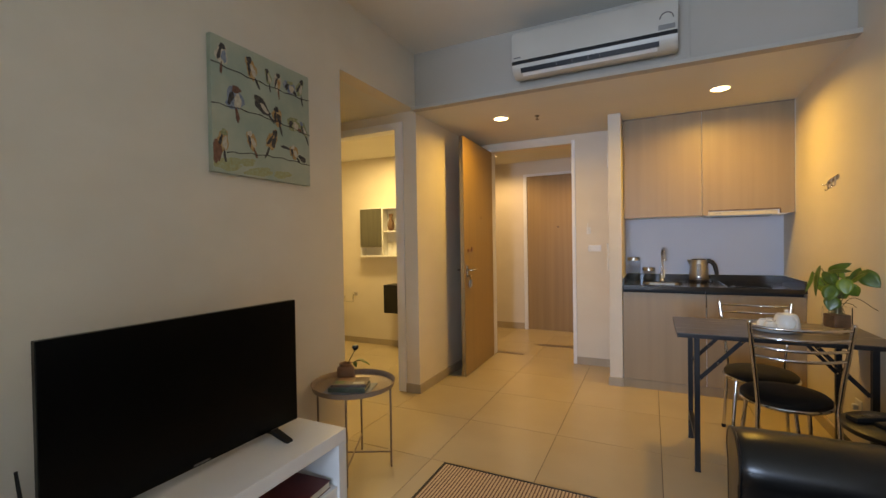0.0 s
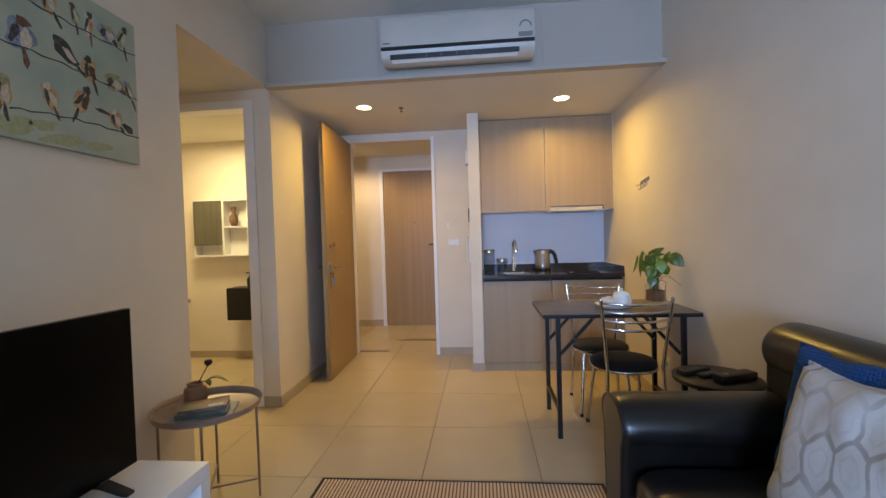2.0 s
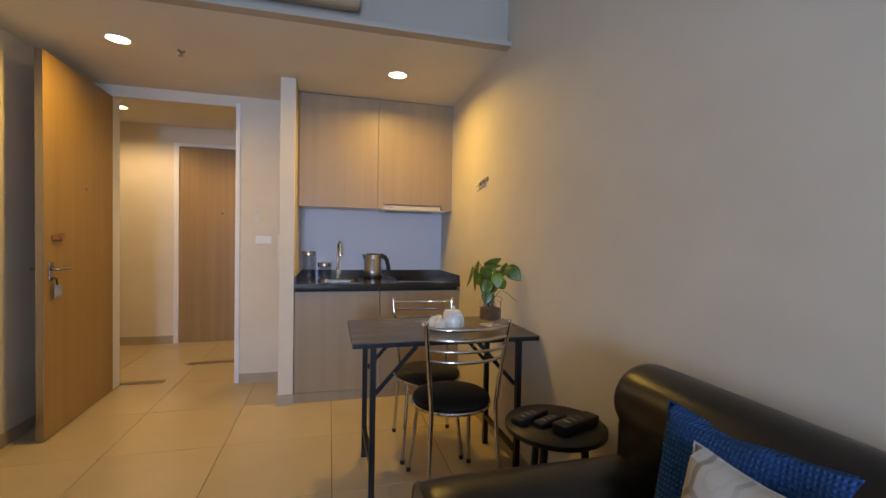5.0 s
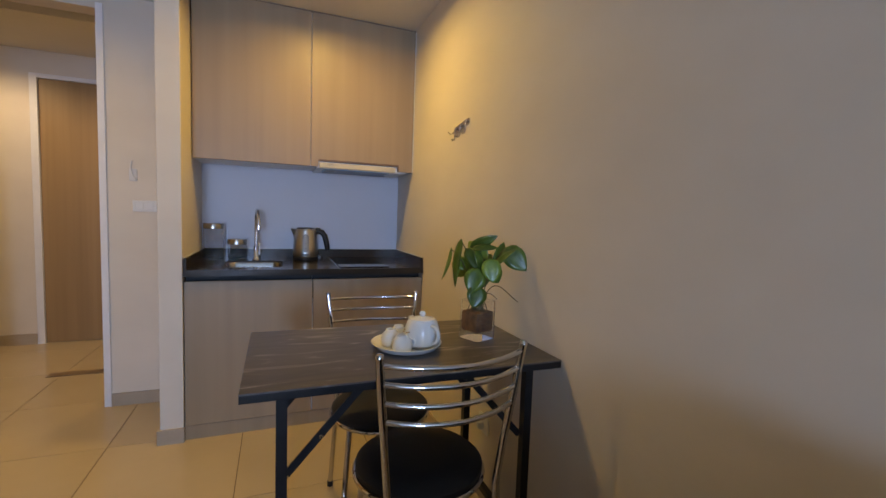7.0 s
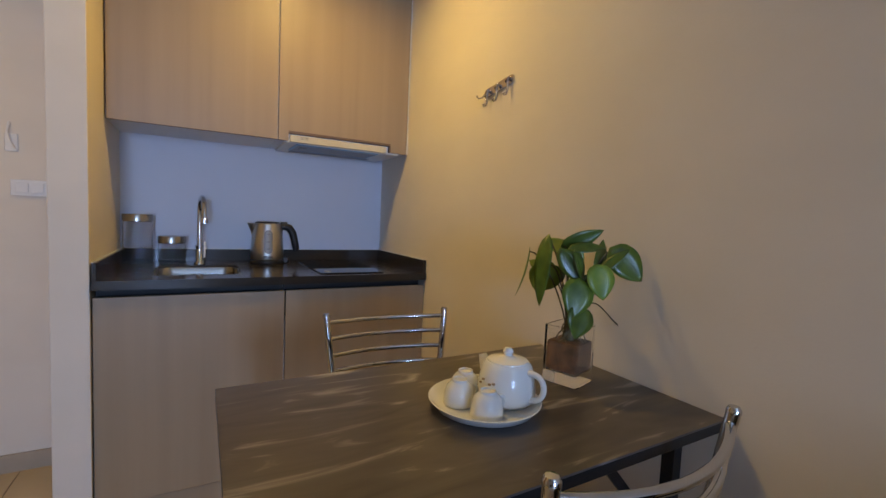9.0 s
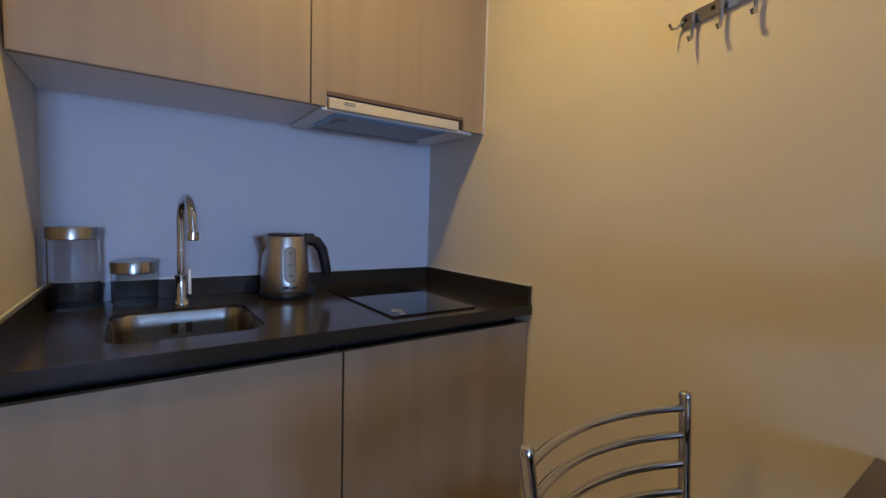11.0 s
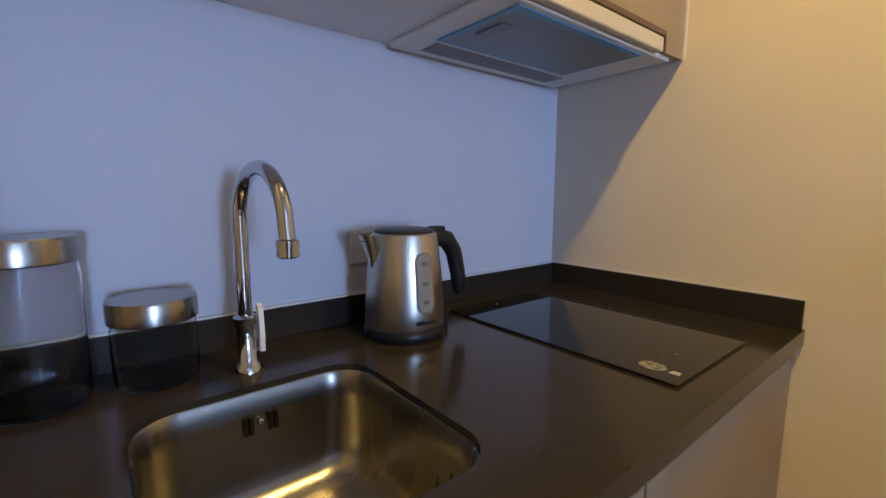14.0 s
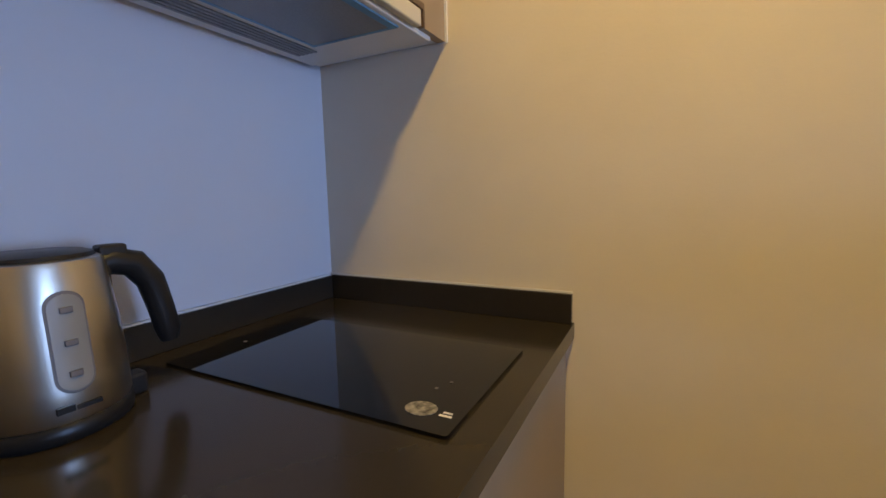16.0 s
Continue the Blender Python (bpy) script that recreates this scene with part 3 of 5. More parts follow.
def kettle():
    k = thing("kettle", pose(0.408, 4.600, WT, 0, 0, -3) @ Matrix.Scale(0.975, 4, (0, 0, 1)), "brushed steel electric kettle with a black handle", "kettle")
    part("base", lathe([(0, 0), (0.076, 0), (0.0785, 0.003), (0.0785, 0.017), (0.075, 0.0215), (0, 0.0215)], 40), BLACKP, k, smooth=True)
    part("body", lathe([(0, 0.022), (0.0755, 0.022), (0.0770, 0.026), (0.0765, 0.06), (0.072, 0.13), (0.064, 0.195), (0.062, 0.202), (0.058, 0.204), (0, 0.204)], 48), KSTEEL, k, smooth=True)
    part("lid", lathe([(0, 0.2125), (0.046, 0.2118), (0.055, 0.2090), (0.0565, 0.2045), (0, 0.2042)], 40), BLACKP, k, smooth=True)
    # pouring lip: half rings that grow out of the body towards the rim
    sp = bmesh.new()
    rings = []
    for z, reach, half in ((0.138, 0.0005, 0.004), (0.155, 0.006, 0.013), (0.172, 0.013, 0.019), (0.188, 0.020, 0.024), (0.203, 0.029, 0.027)):
        back = 0.077 - 0.013 * ((z - 0.024) / 0.17) ** 1.2 - 0.008
        rings.append([sp.verts.new((-back - (reach + 0.008) * math.cos(a) ** 0.8, half * math.sin(a), z)) for a in [radians(-88 + 176 * i / 12) for i in range(13)]])
    for a, b in zip(rings, rings[1:]):
        for i in range(12):
            sp.faces.new((a[i], a[i + 1], b[i + 1], b[i]))
    bmesh.ops.recalc_face_normals(sp, faces=sp.faces)
    bmesh.ops.solidify(sp, geom=sp.faces[:], thickness=0.0015)
    lip = part("spout", sp, KSTEEL, k, smooth=True)
    part("spout_opening", prism([(-0.0655 - 0.023 * math.cos(a), 0.022 * math.sin(a)) for a in [radians(-88 + 176 * i / 10) for i in range(11)]], "z", 0.190, 0.197), BLACKP, lip, "dark inside of the spout")
    hb = tube(bmesh.new(), [(0.050, 0, 0.184), (0.075, 0, 0.190), (0.101, 0, 0.183), (0.120, 0, 0.156), (0.129, 0, 0.118), (0.136, 0, 0.080), (0.137, 0, 0.062)], [0.014, 0.0165, 0.017, 0.016, 0.0150, 0.0145, 0.010], 14, flat=1.15)
    hd = part("handle", hb, BLACKP, k, "black handle", smooth=True)
    part("button", boxes((0.060, 0.092, -0.012, 0.012, 0.196, 0.2125), bev=0.004), BLACKP, hd)
    part("hinge_block", boxes((0.048, 0.070, -0.016, 0.016, 0.09, 0.196), bev=0.006), BLACKP, k, smooth=True)
    part("socket", boxes((0.070, 0.098, -0.014, 0.014, 0.0, 0.030), bev=0.004), BLACKP, k)
    part("cord", tube(bmesh.new(), [(0.072, 0.015, 0.006), (0.098, 0.034, 0.005), (0.112, 0.062, 0.005), (0.098, 0.095, 0.008), (0.075, 0.108, 0.05), (0.052, 0.112, 0.11), (0.040, 0.116, 0.15)], 0.0032, 8), BLACKP, k, "black power cord", smooth=True)
    part("plug", boxes((0.018, 0.056, 0.098, 0.1215, 0.138, 0.176), bev=0.005), BLACKP, k, smooth=True)
    # water gauge: an oval strip that follows the body
    def strip(w, h, zc, off):
        bm = bmesh.new()
        pts = rounded_rect(-w, w, zc - h, zc + h, w * 0.98, 6)
        vs = []
        for u, z in pts:
            t = (z - 0.024) / 0.17
            r = 0.077 - 0.013 * max(0, t) ** 1.2 + off
            a = -math.pi / 2 + u / r
            vs.append(bm.verts.new((r * math.cos(a), r * math.sin(a), z)))
        cv = bm.verts.new((0, -0.0715 - off, zc))
        for i in range(len(vs)):
            bm.faces.new((vs[i], vs[(i + 1) % len(vs)], cv))
        bmesh.ops.recalc_face_normals(bm, faces=bm.faces)
        bmesh.ops.solidify(bm, geom=bm.faces[:], thickness=-0.0012)
        return bm
    part("gauge_frame", strip(0.0185, 0.058, 0.113, 0.0015), GREYPRINT, k, smooth=True)
    g = part("water_gauge", strip(0.016, 0.0545, 0.113, 0.003), GAUGE, k, "pale oval water gauge", smooth=True)
    for z in (0.078, 0.113, 0.150):
        part("gauge_mark", boxes((-0.006, 0.006, -0.0803 + (z - 0.078) * 0.085, -0.0752 + (z - 0.078) * 0.085, z - 0.0035, z + 0.0035), bev=0.001), GREYPRINT, g)
    part("maker_mark", boxes((-0.021, -0.005, -0.0792, -0.0755, 0.036, 0.0435), (-0.003, 0.020, -0.0792, -0.0750, 0.036, 0.041)), BLACKP, k)


kettle()

hob = thing("hob", pose(0.719, 4.41, WT), "narrow black glass hob set in the worktop", "hob")
part("glass", prism(rounded_rect(0.568, 0.852, 4.152, 4.654, 0.004, 3), "z", WT + 0.0005, WT + 0.005), HOBGLASS, hob, world=True)
part("sticker", prism([(0.610 + 0.017 * math.cos(a * math.pi / 12), 4.207 + 0.021 * math.sin(a * math.pi / 12)) for a in range(24)], "z", WT + 0.0052, WT + 0.0057), FOIL, hob, "crumpled silver oval sticker", world=True)
part("maker_mark", boxes((0.603, 0.607, 4.164, 4.180, WT + 0.0052, WT + 0.0056), (0.610, 0.614, 4.166, 4.178, WT + 0.0052, WT + 0.0056)), WHITEP, hob, world=True)
for ux, uy in ((0.665, 4.215), (0.690, 4.205), (0.69, 4.62)):
    part("control_mark", boxes((ux - 0.0025, ux + 0.0025, uy - 0.0025, uy + 0.0025, WT + 0.0052, WT + 0.0056)), GREYPRINT, hob, world=True)

socket = thing("wall_socket", pose(0.375, KBACK, 1.0), "cream wall socket plate behind the kettle", "socket")
part("plate", boxes((0.357, 0.475, KBACK - 0.009, KBACK - 0.0002, 0.998, 1.070), bev=0.003), WHITEP, socket, world=True)

rail = thing("hook_rail", pose(RX, 3.6, 1.61), "chrome rail with coat hooks screwed to the wall", "hook rail")
part("plate", prism([(y, 1.613 - 0.12 * (y - 3.60) + z) for y, z in rounded_rect(3.512, 3.685, -0.015, 0.015, 0.0145, 6)], "x", RX - 0.006, RX - 0.0003), CHROME, rail, world=True)
for hy in (3.532, 3.594, 3.652):
    hz = 1.613 - 0.12 * (hy - 3.60)
    part("hook", tube(bmesh.new(), [(RX - 0.006, hy, hz), (RX - 0.013, hy, hz + 0.004), (RX - 0.017, hy, hz - 0.010), (RX - 0.015, hy, hz - 0.036), (RX - 0.018, hy, hz - 0.052), (RX - 0.027, hy, hz - 0.056), (RX - 0.031, hy, hz - 0.048)], [0.006, 0.0055, 0.0045, 0.004, 0.0038, 0.0038, 0.005], 10), CHROME, rail, smooth=True, world=True)
    part("screw", boxes((RX - 0.0075, RX - 0.006, hy + 0.018, hy + 0.026, hz - 0.005, hz + 0.003), bev=0.0006), BLACKP, rail, world=True)
part("hook", tube(bmesh.new(), [(RX - 0.006, 3.678, 1.604), (RX - 0.012, 3.688, 1.592), (RX - 0.024, 3.694, 1.588), (RX - 0.034, 3.696, 1.598)], [0.004, 0.003, 0.0028, 0.0036], 10), CHROME, rail, smooth=True, world=True)

low = thing("wall_socket", pose(RX, 3.245, 0.29), "white wall socket low beside the table", "socket")
part("plate", boxes((RX - 0.010, RX - 0.0003, 3.205, 3.285, 0.285, 0.36), bev=0.003), WHITEP, low, world=True)
part("plug", boxes((RX - 0.035, RX - 0.0105, 3.23, 3.26, 0.305, 0.335), bev=0.006), WHITEP, low, world=True)


# ---- ceiling fixtures ----
for dx, dy in ((-1.15, 3.767), (0.483, 3.82)):
    dl = thing("downlight", pose(dx, dy, SOF), "round recessed downlight, switched on", "ceiling light", "downlights")
    part("rim", lathe([(0.059, -0.001), (0.070, -0.001), (0.072, -0.004), (0.068, -0.007), (0.059, -0.006), (0.059, -0.001)], 32), WHITEP, dl, smooth=True)
    part("lamp_face", lathe([(0, -0.0045), (0.058, -0.0045), (0.058, -0.0015), (0, -0.0015)], 24), LIT, dl, "bright warm lamp face")
spr = thing("sprinkler", pose(-0.848, 3.84, SOF), "small metal sprinkler head on the ceiling", "sprinkler")
part("plate", lathe([(0, -0.001), (0.022, -0.001), (0.020, -0.006), (0.010, -0.009), (0, -0.009)], 20), STEEL, spr, smooth=True)
part("head", lathe([(0, -0.009), (0.007, -0.010), (0.006, -0.030), (0.014, -0.031), (0.014, -0.034), (0, -0.034)], 16), STEEL, spr, smooth=True)
cl = thing("corridor_downlight", pose(-1.87, 5.57, 2.40), "round recessed downlight in the corridor ceiling", "ceiling light")
part("lamp_face", lathe([(0, -0.004), (0.045, -0.004), (0.05, -0.001), (0, -0.001)], 24), LIT, cl)

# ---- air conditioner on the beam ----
setting("trim_beam_panel", boxes((-0.895, 0.256, BEAMY - 0.018, BEAMY - 0.0065, SOF + 0.032, CEILZ - 0.03), bev=0.002), DIMGREY, "thin grey panel on the beam behind the air conditioner")


def air_conditioner():
    x0, x1 = -0.830, 0.180
    a = thing("air_conditioner", pose((x0 + x1) / 2, 3.15, 2.40), "white split air conditioner with a dark strip", "air conditioner")
    back = BEAMY - 0.0185
    prof = [(back, 2.43), (back, 2.705), (3.095, 2.705), (3.058, 2.697), (3.040, 2.672), (3.036, 2.50), (3.040, 2.468), (3.052, 2.435), (3.085, 2.405), (3.14, 2.398)]
    bm = prism(prof, "x", x0, x1)
    bmesh.ops.bevel(bm, geom=[e for e in bm.edges if abs(e.verts[0].co.x - e.verts[1].co.x) < 1e-6], offset=0.008, segments=2, affect="EDGES")
    part("body", bm, ACWHITE, a, smooth=True, world=True)
    part("strip", boxes((x0 + 0.003, x1 - 0.003, 3.0325, 3.040, 2.472, 2.495), bev=0.002), BLACKP, a, "dark glossy strip", world=True)
    part("outlet", prism([(3.0445, 2.447), (3.058, 2.4185), (3.066, 2.422), (3.052, 2.450)], "x", x0 + 0.06, x1 - 0.10), BLACKP, a, "dark air outlet", world=True)
    part("flap", prism([(3.0635, 2.4185), (3.082, 2.4025), (3.086, 2.405), (3.068, 2.421)], "x", x0 + 0.07, x1 - 0.11), WHITEP, a, world=True)
    for vx in (-0.53, -0.43, -0.33, -0.26):
        part("vane", boxes((vx, vx + 0.004, 3.043, 3.056, 2.424, 2.444)), GREYPRINT, a, world=True)
    part("energy_label", boxes((x1 - 0.105, x1 - 0.015, 3.0345, 3.0385, 2.505, 2.535), bev=0.0005), GAUGE, a, "pale energy label", world=True)
    ring = bmesh.new()
    tube(ring, [(x1 - 0.06 + 0.036 * math.cos(math.pi * i / 12), 3.0355, 2.570 + 0.036 * math.sin(math.pi * i / 12)) for i in range(13)], 0.0035, 8)
    part("label_dial", ring, GREYPRINT, a, world=True)
    part("maker_mark", boxes((x0 + 0.015, x0 + 0.065, 3.0345, 3.0385, 2.513, 2.521)), GREYPRINT, a, world=True)


air_conditioner()


# ---- hall ----
def entry_door():
    d = thing("door_1", pose(-1.557, 4.675, 0, 0, 0, 0), "oak entry door standing open against the wall", "door")
    d["kind"] = "structure"
    lm = pose(0, 0, 0, 0, 0, 1.5)
    def leaf(bm):
        bm.transform(lm)
        return bm
    # the leaf hangs from the hinge towards the room
    part("leaf", leaf(boxes((-0.040, 0.0, -0.865, 0.0, 0.008, 2.252), bev=0.002)), DOOROAK, d)
    part("edge_strip", leaf(boxes((-0.038, -0.002, -0.8665, -0.8648, 0.010, 2.25))), STEEL, d, "grey metal edge")
    for s, x in ((1, 0.0005), (-1, -0.0405)):
        h = part("handle_plate", leaf(boxes((min(x, x + s * 0.006), max(x, x + s * 0.006), -0.822, -0.778, 0.93, 1.045), bev=0.002)), STEEL, d)
        part("lever", leaf(tube(bmesh.new(), [(x + s * 0.006, -0.80, 1.0), (x + s * 0.045, -0.80, 1.0), (x + s * 0.052, -0.795, 1.0), (x + s * 0.052, -0.70, 1.0)], 0.009, 10)), STEEL, h, smooth=True)
    part("latch_guard", leaf(boxes((0.0005, 0.012, -0.79, -0.685, 1.168, 1.198), (0.012, 0.024, -0.72, -0.685, 1.172, 1.215), bev=0.003)), CLAY, d, "dark brown security latch")
    for s, x in ((1, 0.0005), (-1, -0.0405)):
        part("thumb_turn", leaf(tube(bmesh.new(), [(x, -0.80, 0.945), (x + s * 0.030, -0.80, 0.945), (x + s * 0.034, -0.785, 0.945)], 0.006, 8)), STEEL, d, smooth=True)
    part("peephole", leaf(boxes((0.0005, 0.006, -0.405, -0.39, 1.50, 1.515), bev=0.003)), STEEL, d)
    part("key_tag", leaf(boxes((0.020, 0.026, -0.805, -0.735, 0.835, 0.905), bev=0.003)), KEYTAG, d, "pale blue key tag hung from the lock")
    part("key_ring", leaf(tube(bmesh.new(), [(0.006, -0.785, 0.945), (0.020, -0.78, 0.935), (0.023, -0.775, 0.905)], 0.005, 8)), BLACKP, d)


entry_door()

far = tagged(new("door_2", mesh_of("door_2", boxes((-1.57, -0.70, 6.215, 6.255, 0.005, 2.185), bev=0.002), DOOROAK)), "closed oak door across the corridor", kind="structure")
part("handle", tube(bmesh.new(), [(-0.93, 6.213, 1.145), (-0.93, 6.185, 1.145), (-0.83, 6.185, 1.145)], 0.009, 8), BLACKP, far)
part("peephole", boxes((-1.145, -1.125, 6.208, 6.2145, 1.45, 1.465), bev=0.003), BLACKP, far)
setting("trim_corridor_door", boxes((-1.62, -1.571, 6.195, 6.27, 0, 2.22), (-0.699, -0.66, 6.195, 6.27, 0, 2.22), (-1.571, -0.699, 6.195, 6.27, 2.186, 2.22)), TRIM)

sw = thing("light_switch", pose(-0.485, HALLY, 1.15), "white double light switch on the hall wall", "switch")
part("plate", boxes((-0.545, -0.425, HALLY - 0.009, HALLY - 0.0003, 1.150, 1.215), bev=0.003), WHITEP, sw, world=True)
for sx in (-0.530, -0.482):
    part("rocker", boxes((sx, sx + 0.040, HALLY - 0.013, HALLY - 0.0092, 1.163, 1.202), bev=0.002), WHITEP, sw, world=True)
hk = thing("wall_hook", pose(-0.54, HALLY, 1.34), "small clear plastic hook on the hall wall", "hook")
part("plate", boxes((-0.560, -0.520, HALLY - 0.005, HALLY - 0.0003, 1.325, 1.395), bev=0.004), WHITEP, hk, world=True)
part("hook", tube(bmesh.new(), [(-0.545, HALLY - 0.005, 1.44), (-0.55, HALLY - 0.012, 1.40), (-0.54, HALLY - 0.014, 1.36), (-0.525, HALLY - 0.016, 1.335)], 0.004, 8), WHITEP, hk, smooth=True, world=True)
ic = thing("intercom", pose(-0.31, 4.40, 1.0), "white intercom handset on the side of the partition", "intercom")
part("base", boxes((-0.328, -0.3035, 4.42, 4.52, 0.98, 1.22), bev=0.006), WHITEP, ic, world=True)
part("handset", boxes((-0.352, -0.3285, 4.435, 4.485, 0.97, 1.23), bev=0.01), WHITEP, ic, smooth=True, world=True)
pan = thing("breaker_box", pose(-0.31, 4.4, 1.9), "small cream breaker box high on the partition", "breaker box")
part("case", boxes((-0.335, -0.3035, 4.36, 4.50, 1.93, 2.06), bev=0.006), WHITEP, pan, world=True)
dk = thing("card_holder", pose(-0.31, 4.3, 1.38), "black card holder on the side of the partition", "card holder")
part("case", boxes((-0.318, -0.3035, 4.30, 4.37, 1.37, 1.50), bev=0.003), BLACKP, dk, world=True)

# ---- bathroom, seen through its doorway ----
BW = 4.62


def bathroom():
    c = thing("bathroom_cabinet", pose(-2.95, BW, 1.12), "white wall cabinet with smoked glass door and open shelves", "cabinet")
    x0, x1, y0, z0, z1 = -3.235, -2.62, 4.49, 1.10, 1.70
    xm = -2.905
    for row in ((x0, x1, y0 + 0.01, BW - 0.0005, z0, z0 + 0.018), (x0, x1, y0 + 0.01, BW - 0.0005, z1 - 0.018, z1), (x0, x0 + 0.018, y0 + 0.01, BW - 0.0005, z0 + 0.018, z1 - 0.018), (x1 - 0.018, x1, y0 + 0.01, BW - 0.0005, z0 + 0.018, z1 - 0.018), (xm - 0.012, xm + 0.012, y0 + 0.01, BW - 0.0005, z0 + 0.018, z1 - 0.018), (x0 + 0.018, x1 - 0.018, BW - 0.012, BW - 0.001, z0 + 0.018, z1 - 0.018)):
        part("panel", boxes(row), WHITELACQ, c, world=True)
    part("shelf", boxes((xm + 0.012, x1 - 0.018, y0 + 0.015, BW - 0.012, 1.40, 1.418)), WHITELACQ, c, world=True)
    part("shelf", boxes((x0 + 0.018, xm - 0.012, y0 + 0.015, BW - 0.012, 1.205, 1.223)), WHITELACQ, c, world=True)
    part("door", boxes((x0 + 0.015, xm - 0.008, y0 - 0.006, y0 + 0.008, 1.222, z1 - 0.012), bev=0.002), SMOKE, c, "smoked glass door", world=True)
    vz = thing("small_vase", pose(-2.81, 4.55, 1.418), "small dark vase on the bathroom shelf", "vase")
    part("body", lathe([(0, 0), (0.03, 0), (0.045, 0.05), (0.040, 0.10), (0.018, 0.14), (0.028, 0.20), (0.022, 0.205), (0, 0.20)], 20), BOOKDARK, vz, smooth=True)
    v = thing("bathroom_vanity", pose(-2.6, 4.5, 0.45), "black box under the wash basin", "vanity")
    part("box", boxes((-2.835, -2.2, 4.40, BW - 0.0005, 0.44, 0.772), bev=0.004), BLACKP, v, world=True)
    b = thing("soap_bottle", pose(-2.63, 4.50, 0.772), "dark soap bottle with a pump on the black box", "bottle")
    part("body", lathe([(0, 0), (0.026, 0), (0.028, 0.004), (0.028, 0.085), (0.020, 0.102), (0.009, 0.108), (0.009, 0.122), (0, 0.122)], 20), BLACKP, b, smooth=True)
    part("pump", tube(bmesh.new(), [(0, 0, 0.120), (0, 0, 0.150), (-0.012, -0.006, 0.154), (-0.036, -0.016, 0.150)], [0.004, 0.004, 0.006, 0.004], 8), BLACKP, b, smooth=True)
    h = thing("paper_holder", pose(-3.42, BW, 0.55), "chrome toilet paper holder", "paper holder")
    part("plate", boxes((-3.43, -3.38, BW - 0.02, BW - 0.0005, 0.60, 0.645), bev=0.003), CHROME, h, world=True)
    part("arm", tube(bmesh.new(), [(-3.40, BW - 0.02, 0.62), (-3.40, BW - 0.07, 0.62), (-3.40, BW - 0.07, 0.53), (-3.53, BW - 0.07, 0.53), (-3.53, BW - 0.07, 0.60)], 0.005, 8), CHROME, h, world=True)
    t = thing("toilet", pose(-3.60, 4.25, 0.0), "white ceramic toilet beside the bathroom wall", "toilet")
    part("bowl", lathe([(0, 0), (0.12, 0), (0.11, 0.12), (0.16, 0.30), (0.185, 0.38), (0.18, 0.40), (0, 0.40)], 28), CHINA, t, smooth=True)
    part("lid", lathe([(0, 0.401), (0.185, 0.401), (0.188, 0.412), (0.17, 0.422), (0, 0.424)], 28), CHINA, t, smooth=True)


bathroom()


